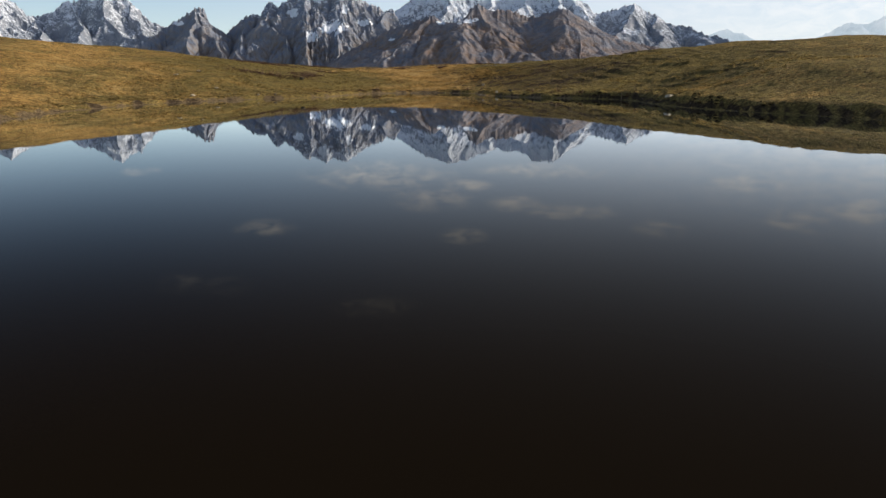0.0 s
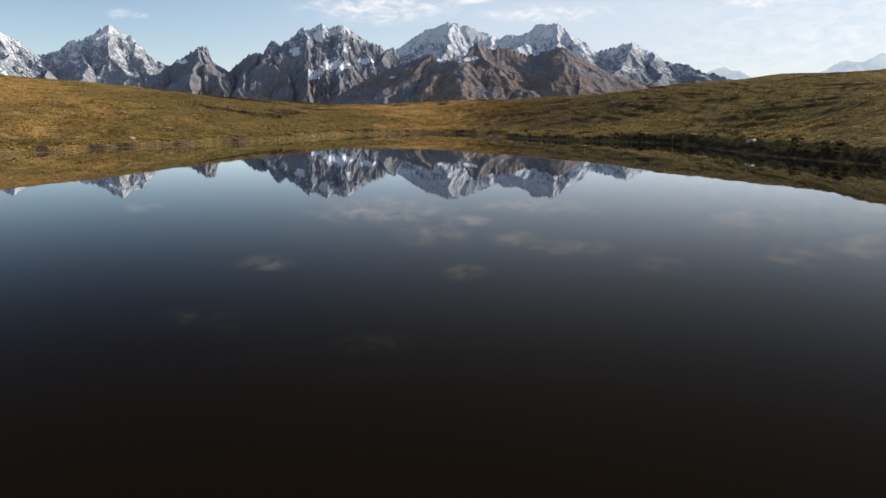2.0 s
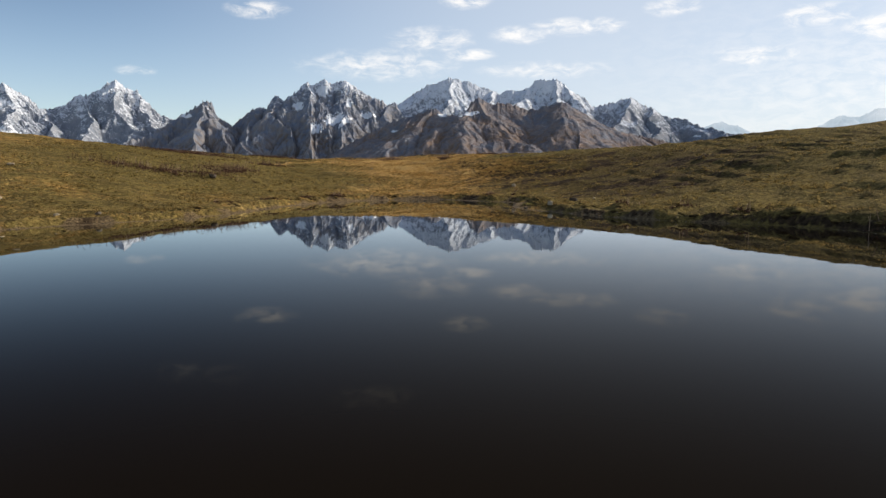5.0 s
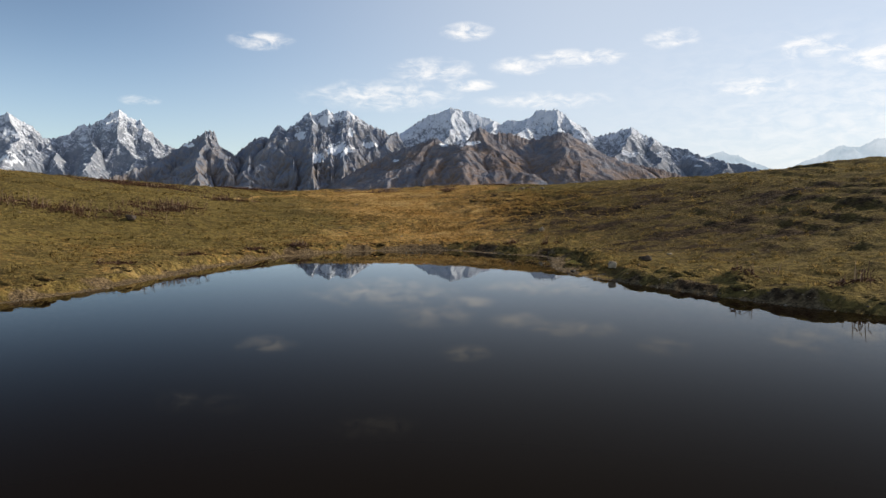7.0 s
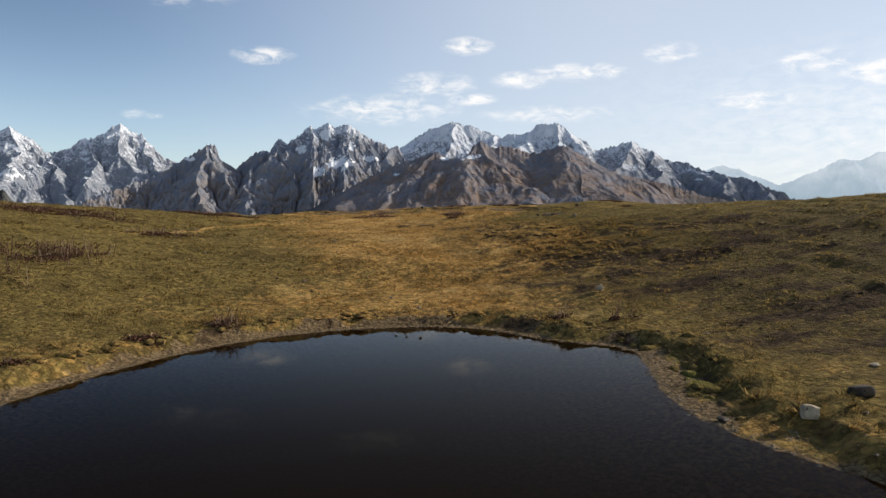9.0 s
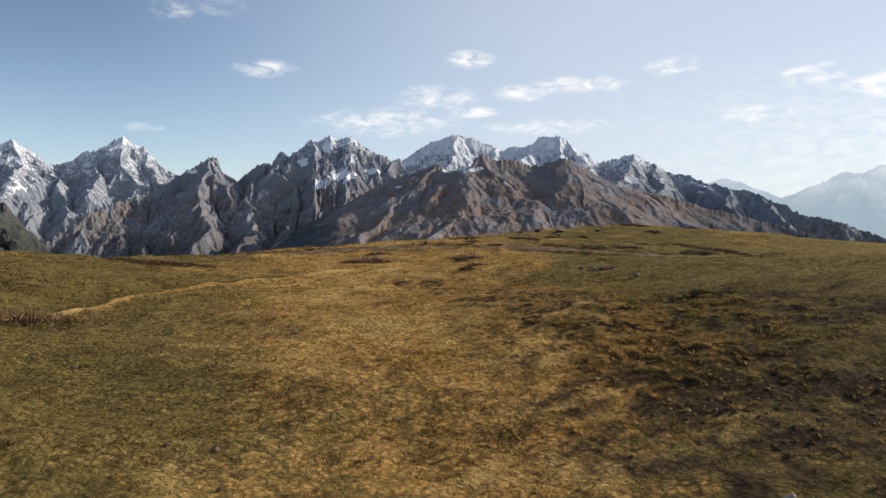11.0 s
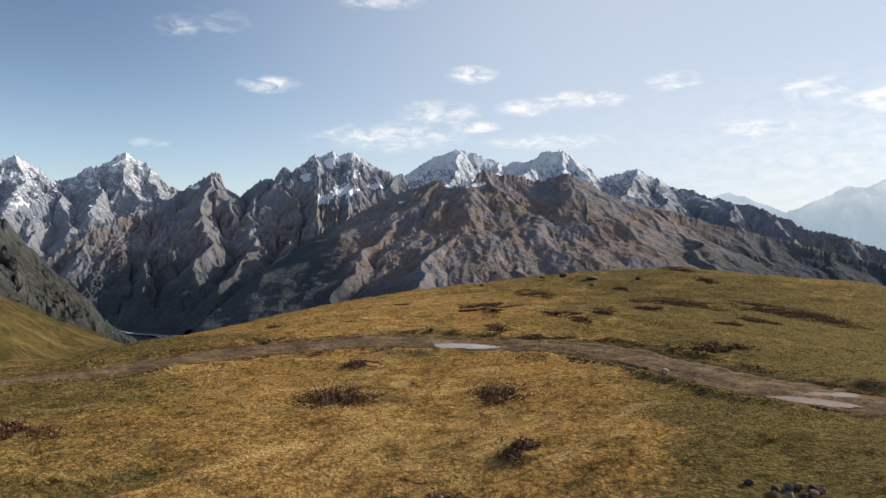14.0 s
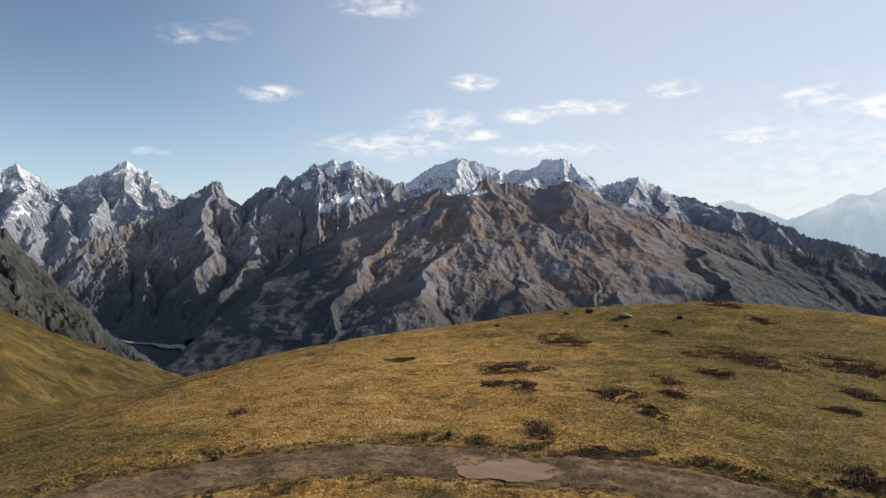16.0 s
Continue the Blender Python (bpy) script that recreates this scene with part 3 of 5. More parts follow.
earthy = np.maximum(earthy, bankface * (0.75 * ease((bank_noise + 0.05) / 0.4) + 0.9 * np.maximum(sunward * ease((50 - Y) / 4), 0.35 * turfy)))
verge = noise2(X * 0.5, Y * 0.5, 33) + 0.5 * noise2(X * 2.2, Y * 2.2, 34)
earthy = np.maximum(earthy, 0.6 * ease((2.0 * (0.4 + 0.6 * ease((X + 15) / 8)) - TD) / 0.5))
earthy = np.maximum(earthy, ease((2.6 + verge - TD) / 0.6) * ease((verge + 0.1) / 0.4) * 0.58)
earthy = np.maximum(earthy, 0.42 * ease((noise2(X * 0.16, Y * 0.22, 35) + 0.5 * noise2(X * 0.9, Y * 0.9, 36) - 0.28) / 0.3) * ease((D - 3) / 3))
earthy = np.maximum(earthy, 0.5 * np.exp(-((X - 7) / 3.2) ** 2 - ((Y - 70) / 4.0) ** 2) * ease((0.12 - noise2(X * 1.9, Y * 1.9, 3)) / 0.2))
scree = smooth_line([(1.0, 82.0), (2.0, 80.0), (3.3, 77.5), (4.5, 74.5), (5.6, 71.5), (6.6, 67.0), (6.8, 64.5)], 5)
broken = np.exp(-((line_distance(X, Y, scree) / (1.7 + 0.17 * np.maximum(0, 82 - Y))) ** 2))
earthy = np.maximum(earthy, broken * (0.46 + 0.38 * ease((noise2(X * 1.3, Y * 1.3, 84) + 0.5 * noise2(X * 3, Y * 3, 85) + 0.15) / 0.5)))
earthy = np.maximum(earthy, np.exp(-((X - 4.6) / 2.2) ** 2 - ((Y - 65) / 3.2) ** 2) * (0.36 + 0.25 * ease((noise2(X * 1.1, Y * 1.7, 86) + 0.2) / 0.5)))
slope = 0.8 * np.exp(-((X - 10) / 3.6) ** 2 - ((Y - 56) / 5.5) ** 2) + np.exp(-((X - 14) / 7.5) ** 2 - ((Y - 63) / 10) ** 2) + np.exp(-((X - 9) / 4.5) ** 2 - ((Y - 68.5) / 6) ** 2)
terrace = noise2(X * 0.22, Y * 0.8, 81) + 0.7 * noise2(X * 0.9, Y * 2.0, 82)
# streaks of earth; the even part paints the slope's shade into the colour
earthy = np.maximum(earthy, np.minimum(slope, 1) * (0.5 + 0.4 * ease((terrace + 0.05) / 0.5)))
earthy = np.maximum(earthy, 0.55 * cattle_treads(X, Y)[1])
# hollows between the shore hummocks take the earth tone as painted shade
hollow = ease((0.05 - noise2(X * 1.6, Y * 1.6, 12)) / 0.3) * ease((D - 0.5) / 0.3) * ease((2.0 - D) / 0.7)
earthy = np.maximum(earthy, 0.5 * hollow)
beach = ease((0.68 - 0.3 * turfy + 0.25 * corner + 0.8 * bank_noise - D) / 0.4) * (1 - 0.6 * sunward)
gold, green = zones(X, Y)
# extra gold on the lip paints its sunlit edge; the hollow beside gets less
gold = gold + 1.1 * np.exp(-((LD / 0.14) ** 2)) * (0.8 + 0.8 * noise2(X * 0.9, Y * 0.9, 38)) * ease((Y - 67) / 6) - 0.5 * np.exp(-((((-beside) - 1.5) / 1.1) ** 2)) * ease((85 - Y) / 3) * ease((Y - 64) / 4)
ground = mesh_object("ground", np.stack([X, Y, Z], -1).reshape(-1, 3), grid_faces(*X.shape), M_TURF, True, (("gold", gold), ("green", green), ("earth", earthy), ("beach", beach)))
tagged(ground, "rolling alpine pasture of dry straw and olive autumn turf", "ground", kind="structure")

def sheet(values, x, y):
    """A value of the ground sheet at many places."""
    return values[np.clip(np.searchsorted(gy, y) - 1, 0, len(gy) - 1), np.clip(np.searchsorted(gx, x) - 1, 0, len(gx) - 1)]


def height(x, y):
    """The height of the ground sheet at a place."""
    i, j = min(max(int(np.searchsorted(gx, x)) - 1, 0), len(gx) - 2), min(max(int(np.searchsorted(gy, y)) - 1, 0), len(gy) - 2)
    u, v = (x - gx[i]) / (gx[i + 1] - gx[i]), (y - gy[j]) / (gy[j + 1] - gy[j])
    return float((Z[j, i] * (1 - u) + Z[j, i + 1] * u) * (1 - v) + (Z[j + 1, i] * (1 - u) + Z[j + 1, i + 1] * u) * v)


# ---- the tarn ----
wx, wy = np.arange(-15.4, 17.2, 0.3), np.arange(-10.2, 61.8, 0.3)
WX, WY = np.meshgrid(wx, wy)
WD = line_distance(WX, WY, SHORE, True)
wf = grid_faces(*WX.shape)
wf = wf[(WD.ravel()[wf] < 0.45).any(1)]
keep = np.unique(wf)
index = np.full(WX.size, -1)
index[keep] = np.arange(len(keep))
wv = np.stack([WX, WY, np.zeros_like(WX)], -1).reshape(-1, 3)[keep]
water = mesh_object("water", wv, index[wf], M_WATER, True, (("depth", np.maximum(0, -0.16 * WD.ravel()[keep])),))
tagged(water, "still dark peat-brown water of a mountain tarn mirroring the peaks", "lake", kind="structure")

# ---- the jeep track and its puddles ----
side = np.linspace(-1, 1, 13)
tangent = np.gradient(TRACK, axis=0)
tangent /= np.linalg.norm(tangent, axis=1, keepdims=True)
fine = np.linspace(0, len(TRACK) - 1, 520)
line = np.stack([np.interp(fine, np.arange(len(TRACK)), TRACK[:, k]) for k in (0, 1)], 1)
tang = np.stack([np.interp(fine, np.arange(len(TRACK)), tangent[:, k]) for k in (0, 1)], 1)
across = np.stack([-tang[:, 1], tang[:, 0]], 1)
half = (0.4 + 0.6 * ease((line[:, 0] + 15) / 8)) * (1.5 + 0.5 * noise2(fine * 0.21, fine * 0 + 2.5, 50) + 0.4 * noise2(fine * 0.9, fine * 0 + 1.5, 51))
TX, TY = (line[:, None, k] + across[:, None, k] * side[None] * half[:, None] for k in (0, 1))
TZ = pasture(TX, TY, None) + 0.03 - 0.07 * np.exp(-(((np.abs(side) - 0.55) / 0.16) ** 2))[None] - 0.14 * ease((np.abs(side) - 0.8) / 0.2)[None] + 0.05 * noise2(TX * 1.7, TY * 1.7, 55)
TZ = level_puddles(TX, TY, TZ, 0.055) + 0.04 * noise2(TX * 1.1, TY * 1.6, 56) + 0.03 * noise2(TX * 3.5, TY * 3.5, 57)
track = mesh_object("dirt_track", np.stack([TX, TY, TZ], -1).reshape(-1, 3), grid_faces(*TX.shape), M_TRACK, True)
tagged(track, "rutted brown earth jeep track crossing the pasture", "road", kind="structure")


def puddle(x, y, w, l, turn):
    a = np.linspace(0, 2 * np.pi, 48, endpoint=False)
    r = 1.15 + 0.75 * noise2(np.cos(a) * 1.5 + x * 3.7, np.sin(a) * 1.5 + y, 60) + 0.35 * noise2(np.cos(a) * 4 + x, np.sin(a) * 4, 61)
    u, v = np.cos(a) * r * w, np.sin(a) * r * l
    px, py = u * math.cos(turn) - v * math.sin(turn), u * math.sin(turn) + v * math.cos(turn)
    bm = bmesh.new()
    bm.faces.new([bm.verts.new((p, q, 0)) for p, q in zip(px, py)])
    me = bpy.data.meshes.new("puddle")
    bm.to_mesh(me)
    bm.free()
    me.materials.append(M_PUDDLE)
    ob = new("puddle", me)
    ob.location = (x, y, PUDDLE_Z[[p[:2] for p in PUDDLES].index((x, y))] - 0.035)
    return tagged(ob, "shallow brown rain puddle in the wheel ruts", "puddle", "puddles on the track")


for p in PUDDLES:
    puddle(*p)

# ---- mountains ----
VIEW = np.array((1.2, 42.0, 6.0))      # the middle of the flight, from which the crests rise at these angles


def ridge_points(line):
    """World points of a ridge given as azimuth, elevation (degrees) and distance (km)."""
    az, el, r = np.array(line, float).T
    a, r = np.radians(az), r * 1000
    return np.stack([VIEW[0] + r * np.sin(a), VIEW[1] + r * np.cos(a), VIEW[2] + r * np.tan(np.radians(el))], 1)


def gullies(x, y, sx, sy, wave, seed):
    """Waves that run down the slope (sx, sy), in patches with their own phase: ribs and gullies about wave metres apart, -1 to 1,
    and the slope that they add for each metre of height."""
    steepness = np.hypot(sx, sy) + 1e-6
    ax, ay = -sy / steepness, sx / steepness
    u, v = x / wave, y / wave
    iu, iv = np.floor(u).astype(int), np.floor(v).astype(int)
    c, q, total = 0, 0, 1e-6
    for i in (-1, 0, 1):
        for j in (-1, 0, 1):
            h = PERM[PERM[(iu + i + seed * 13) & 511] + ((iv + j) & 511) & 511]
            du = u - (iu + i + 0.5 + 0.42 * np.cos(h * 1.7))
            dv = v - (iv + j + 0.5 + 0.42 * np.sin(h * 2.9))
            w = np.maximum(0, np.exp(-2.2 * (du * du + dv * dv)) - 0.012)
            phase = 2 * np.pi * (du * ax + dv * ay) + h * 0.9
            c, q, total = c + w * np.cos(phase), q + w * np.sin(phase), total + w
    c, q = c / total, q / total
    return c, -q * 2 * np.pi / wave * ax, -q * 2 * np.pi / wave * ay


def softened(z, times):
    z = z.copy()
    for _ in range(times):
        z[1:-1, 1:-1] = (z[1:-1, 1:-1] * 2 + z[:-2, 1:-1] + z[2:, 1:-1] + z[1:-1, :-2] + z[1:-1, 2:]) / 6
    return z


def slopes(x, y, z):
    """The rise of z for each metre of x and of y on a bent grid."""
    (xi, xj), (yi, yj), (zi, zj) = np.gradient(x), np.gradient(y), np.gradient(z)
    det = xi * yj - xj * yi
    det = np.where(np.abs(det) < 1e-6, 1e-6, det)
    return (zi * yj - zj * yi) / det, (xi * zj - xj * zi) / det


def mountain(name, label, crest, spurs, fields, near, foot, cols, rows, mat, steep, rough, jag, seed, sag=1.35, waves=(230, 120, 62, 31), apron=None, tail=None):
    """A range: flanks that fall from a crest and its spurs at the slope steep, cut by branching gullies; fields are snowfields and small
    glaciers lying on it, each azimuth, elevation and half extents in degrees. apron gives azimuths and the fall of the broad flank there."""
    cr = np.array(crest)
    az = np.linspace(cr[0, 0], cr[-1, 0], cols)
    back = np.interp(az, cr[:, 0], cr[:, 2]) * 1000
    v = np.concatenate([np.linspace(-0.10, 0, 6)[:-1], np.linspace(0, 1, rows) ** 1.15])[:, None]
    a = np.radians(az)[None]
    r = back[None] * (1 - v) + near * v
    r = np.where(v < 0, back[None] * (1 - v * 0.6), r)
    x, y = VIEW[0] + r * np.sin(a), VIEW[1] + r * np.cos(a)
    # crooked ridges: the plan is warped before the nearest ridge is sought
    off = np.clip(np.abs(v) / 0.12, 0.04, 1)
    wx = x + off * (75 * noise2(x / 260, y / 260, seed) + 34 * noise2(x / 90, y / 90, seed + 1) + 12 * noise2(x / 34, y / 34, seed + 2))
    wy = y + off * (75 * noise2(x / 260, y / 260, seed + 3) + 34 * noise2(x / 90, y / 90, seed + 4) + 12 * noise2(x / 34, y / 34, seed + 5))
    top = np.interp(az, cr[:, 0], VIEW[2] + cr[:, 2] * 1000 * np.tan(np.radians(cr[:, 1])))[None]
    z = foot + (top - foot) * (1 - np.clip(v, 0, 1)) ** sag - 110 * ease(np.abs(v) / 0.2)
    if apron:
        wide = np.hanning(61) / np.hanning(61).sum()
        soft_top = np.minimum(top[0], np.convolve(np.pad(top[0], 30, mode="edge"), wide, "valid"))
        fall = np.interp(az, [p[0] for p in apron], [p[1] for p in apron])
        z = np.maximum(z, soft_top[None] - fall[None] * np.maximum(0, back[None] - r) - 26 * ease(np.abs(v) / 0.07))
    away = np.full_like(z, 300.0)
    for k, line in enumerate([ridge_points(crest)] + [ridge_points(s) for s in spurs]):
        fall = steep * (1.15 if k == 0 else 1.0)
        for p, q in zip(line[:-1], line[1:]):
            ex, ey = q[0] - p[0], q[1] - p[1]
            t = np.clip(((wx - p[0]) * ex + (wy - p[1]) * ey) / (ex * ex + ey * ey), 0, 1)
            d = np.hypot(wx - p[0] - t * ex, wy - p[1] - t * ey)
            flank = p[2] + t * (q[2] - p[2]) - fall * d * (1 - 0.28 * d / (d + 220))
            away = np.where(flank > z, d, away)
            z = np.maximum(z, flank)
    # no flank stands above the crest in front of which it lies
    skyline = VIEW[2] + r * np.tan(np.radians(np.interp(az, cr[:, 0], cr[:, 1])))[None]
    z = np.minimum(z, skyline - 6 * ease(np.abs(v) / 0.02))
    # ribs and gullies down the slope, each size steered by the ones before
    hold = ease(np.abs(v) / 0.05) * (0.35 + 0.65 * ease(away / 120)) * (1 - 0.45 * ease((v - 0.45) / 0.4))
    worn = np.interp(az, [p[0] for p in tail], [p[1] for p in tail])[None] if tail else 1.0
    sx, sy = slopes(x, y, softened(z, 14))
    carved = np.zeros_like(z)
    for k, wave in enumerate(waves):
        c, cx, cy = gullies(x + 0.35 * wave * noise2(x / wave / 1.7, y / wave / 1.7, seed + 40 + k), y + 0.35 * wave * noise2(x / wave / 1.7, y / wave / 1.7, seed + 45 + k), sx, sy, wave, seed + 20 + 3 * k)
        amp = 0.085 * rough * wave * np.clip(np.hypot(sx, sy) / 0.6, 0.25, 1.3)
        edge = 1 - 2 * np.sqrt(np.clip((1 - c) / 2, 0, 1))
        carved = carved + amp * (0.6 * c + 0.4 * edge)
        sx, sy = sx + amp * cx, sy + amp * cy
    z = z + (carved - 0.25 * rough * 20) * hold * worn
    z = z + rough * (10 * (ridged(x / 42, y / 42, 3, seed + 30, 0.6) - 0.45)) * (0.3 + 0.7 * hold) * worn
    z = np.minimum(z, skyline - 4 * ease(np.abs(v) / 0.02))
    teeth = ridged(az * 0.62 + 0.8 * noise2(az * 0.3, az * 0 + 0.4, seed), az * 0.13 + seed + 0.37, 4, seed + 50, 0.62) - 0.45
    z = z + (jag * (worn if tail else 1.0)) * (30 * teeth[None] * np.exp(-((v / 0.035) ** 2)) + (13 * noise2(az * 5.1, az * 0 + 0.7, seed + 51) + 10 * noise2(az * 11.3, az * 0 + 0.3, seed + 52))[None] * np.exp(-((v / 0.008) ** 2)))
    level = softened(z, 5)
    hollow = np.clip((softened(z, 9) - z) / 9 + 0.5, 0, 1)
    faces = grid_faces(*z.shape)
    ob = mesh_object(name, np.stack([x, y, z], -1).reshape(-1, 3), faces, mat, False, (("scree", hollow),))
    el = np.degrees(np.arctan2(z - VIEW[2], r))
    for f_az, f_el, f_w, f_h in fields:
        within = ((az[None] - f_az) / f_w) ** 2 + ((el - f_el) / f_h) ** 2 + 1.2 * noise2(x / 60, y / 60, seed + 60) + 0.9 * noise2(x / 19, y / 19, seed + 61) + (z - level) / 7 < 0.95
        within = within & (v >= -0.01)
        whole = within[:-1, :-1] & within[1:, :-1] & within[:-1, 1:] & within[1:, 1:]
        middle = np.where(whole, (((az[None] - f_az) / f_w) ** 2 + ((el - f_el) / f_h) ** 2)[:-1, :-1], 99)
        piece = np.zeros_like(whole)
        piece.flat[np.argmin(middle)] = True
        for _ in range(80):
            grown = piece.copy()
            grown[1:] |= piece[:-1]
            grown[:-1] |= piece[1:]
            grown[:, 1:] |= piece[:, :-1]
            grown[:, :-1] |= piece[:, 1:]
            piece = grown & whole
        some = faces[piece.ravel()]
        if len(some) < 6:
            continue
        used = np.unique(some)
        index = np.zeros(z.size, int)
        index[used] = np.arange(len(used))
        field = mesh_object("snowfield", np.stack([x, y, np.maximum(level, z) + 1.5], -1).reshape(-1, 3)[used], index[some], M_SNOW, True)
        field.parent = ob
        tagged(field, "smooth white snowfield")
    return tagged(ob, label, "mountain", "mountain ranges")


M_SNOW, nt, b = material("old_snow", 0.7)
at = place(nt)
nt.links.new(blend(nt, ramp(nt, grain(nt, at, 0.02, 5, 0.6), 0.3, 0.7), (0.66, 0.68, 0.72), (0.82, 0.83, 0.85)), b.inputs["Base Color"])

# in the first four, dark tones are raised and blued to imitate distance haze
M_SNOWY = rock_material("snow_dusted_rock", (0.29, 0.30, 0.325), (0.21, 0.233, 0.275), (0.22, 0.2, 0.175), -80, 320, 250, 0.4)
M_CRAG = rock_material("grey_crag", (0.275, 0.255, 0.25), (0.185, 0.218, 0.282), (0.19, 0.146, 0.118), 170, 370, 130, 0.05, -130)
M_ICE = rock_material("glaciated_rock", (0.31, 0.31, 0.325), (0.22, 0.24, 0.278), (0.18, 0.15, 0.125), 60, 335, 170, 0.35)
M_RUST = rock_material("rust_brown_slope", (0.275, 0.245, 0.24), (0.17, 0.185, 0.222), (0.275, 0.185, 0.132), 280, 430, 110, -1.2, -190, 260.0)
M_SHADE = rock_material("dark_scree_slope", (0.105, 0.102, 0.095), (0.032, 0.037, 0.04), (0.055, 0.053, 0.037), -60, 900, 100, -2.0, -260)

# crests and spurs as azimuth and elevation in degrees and distance in km; snowfields with their half extents in degrees
SNOWY_CREST = [(-34.4, 2.3, 4.72), (-31.7, 3.8, 4.72), (-29.8, 5, 4.72), (-29.1, 5.2, 4.72), (-28.6, 5.5, 4.72), (-27.8, 5, 4.72), (-27.3, 4.7, 4.72), (-26.6, 3.8, 4.72), (-26, 3.8, 4.72), (-25, 4.3, 4.72), (-24.1, 4.9, 4.72), (-23.5, 4.9, 4.72), (-22.8, 5.3, 4.72), (-22.2, 5.8, 4.72), (-21.7, 6, 4.72), (-21.1, 5.6, 4.72), (-20.3, 5.4, 4.72), (-19.9, 4.7, 4.72), (-19, 3.9, 4.72), (-18, 3.4, 4.72), (-16.6, 2, 4.72), (-15, 0.1, 4.72)]
SNOWY_SPURS = [[(-28.6, 5.5, 4.72), (-28.1, 4, 4.5), (-28.8, 2.4, 4.2), (-29.5, 0.5, 3.9)], [(-26.6, 3.8, 4.7), (-26.4, 2.5, 4.4), (-26.9, 1.3, 4.2), (-27.5, -0.3, 3.9)], [(-26, 3.7, 4.7), (-26.2, 2.9, 4.4), (-25.4, 1.3, 4.1), (-24.6, 0.1, 3.9)], [(-23.9, 4.8, 4.72), (-23.5, 3.3, 4.4), (-23.9, 1.7, 4.1)]]
SNOWY_SPURS += [[(-21.7, 6, 4.72), (-21.7, 4.2, 4.5), (-20.9, 2.6, 4.25), (-21.3, 1.3, 4.1)], [(-20.3, 5.4, 4.7), (-19.6, 3.6, 4.5), (-19.4, 2.4, 4.3)], [(-29.8, 5, 4.7), (-30.1, 3.1, 4.4), (-30.8, 1.2, 4.1)]]
SNOWY_FIELDS = [(-28.1, 2.4, 1.44, 0.49), (-29.4, 3.9, 0.63, 0.22), (-25.5, 2.2, 0.22, 0.22), (-20.4, 5, 0.31, 0.27)]
CRAG_CREST = [(-29.6, -4.4, 3.7), (-27.8, -2.6, 3.75), (-26.4, -1.5, 3.8), (-24.6, 0.1, 3.9), (-22.8, 1.1, 4.0), (-20.9, 1.7, 4.1), (-19, 2.5, 4.2), (-18, 3.2, 4.3), (-17, 4, 4.3), (-16.1, 4.5, 4.3), (-15.6, 4.7, 4.3), (-15.2, 4.6, 4.3), (-14.9, 3.7, 4.3), (-13.7, 3, 4.3), (-12.7, 3.8, 4.3), (-11.8, 4.4, 4.3), (-11.2, 4.2, 4.3), (-10.7, 5.2, 4.3), (-10.4, 5.4, 4.3), (-9.9, 4.8, 4.3), (-9.5, 5.2, 4.3), (-8.8, 5.8, 4.3), (-8.2, 6.4, 4.3), (-7.6, 6.1, 4.3), (-6.8, 6.5, 4.3), (-6.3, 6.2, 4.3), (-5.7, 6.3, 4.3), (-5.2, 6.6, 4.3), (-4.4, 6, 4.3), (-3.7, 5.5, 4.3), (-2.4, 5, 4.3), (-2, 4.6, 4.3), (-1.4, 4.9, 4.3), (-0.7, 3.8, 4.3), (1.6, 1.8, 4.3), (4.3, -0.4, 4.3)]
CRAG_SPURS = [[(-15.6, 4.7, 4.3), (-16, 3.5, 4.1), (-16.6, 1.4, 3.8), (-16, -0.4, 3.6), (-17, -2.9, 3.2)], [(-15.6, 4.7, 4.3), (-15.2, 3.1, 4.05), (-14.1, 1.6, 3.9)], [(-19, 2.5, 4.2), (-18.9, 0.7, 3.95), (-20.2, -1.4, 3.65), (-20.6, -3.9, 3.3)], [(-11.8, 4.4, 4.25), (-12.9, 1.8, 3.9), (-12.5, -0.4, 3.6), (-13.3, -2.1, 3.3), (-15, -3.4, 3), (-17.4, -6.7, 2.7)]]
CRAG_SPURS += [[(-10.4, 5.4, 4.3), (-10.7, 4, 4.1), (-9.9, 2.7, 3.9), (-9.7, 0.1, 3.6), (-10.3, -1.3, 3.3), (-12.9, -3.8, 3)], [(-8.2, 6.4, 4.3), (-7.9, 4.9, 4.1), (-8.1, 3.4, 3.95), (-7.4, 1.2, 3.7), (-8, -0.6, 3.4)], [(-4.4, 6, 4.3), (-4.6, 4.1, 4.1), (-4.6, 2.7, 3.9), (-6, 0.5, 3.6)], [(-1.4, 4.9, 4.3), (-2.4, 3.6, 4.1), (-3.8, 2.3, 3.9), (-4.2, 1.4, 3.8)]]
CRAG_FIELDS = [(-8.8, 4.5, 0.4, 0.5), (-5.9, 3.5, 1.25, 0.62), (-7.3, 2.8, 1.5, 0.42), (-7.0, 5.7, 0.55, 0.5), (-3.3, 3.9, 1.0, 0.3), (-14.5, 3.8, 0.35, 0.4), (-5.0, 4.8, 0.3, 0.4), (-17.2, 3.6, 0.5, 0.25)]
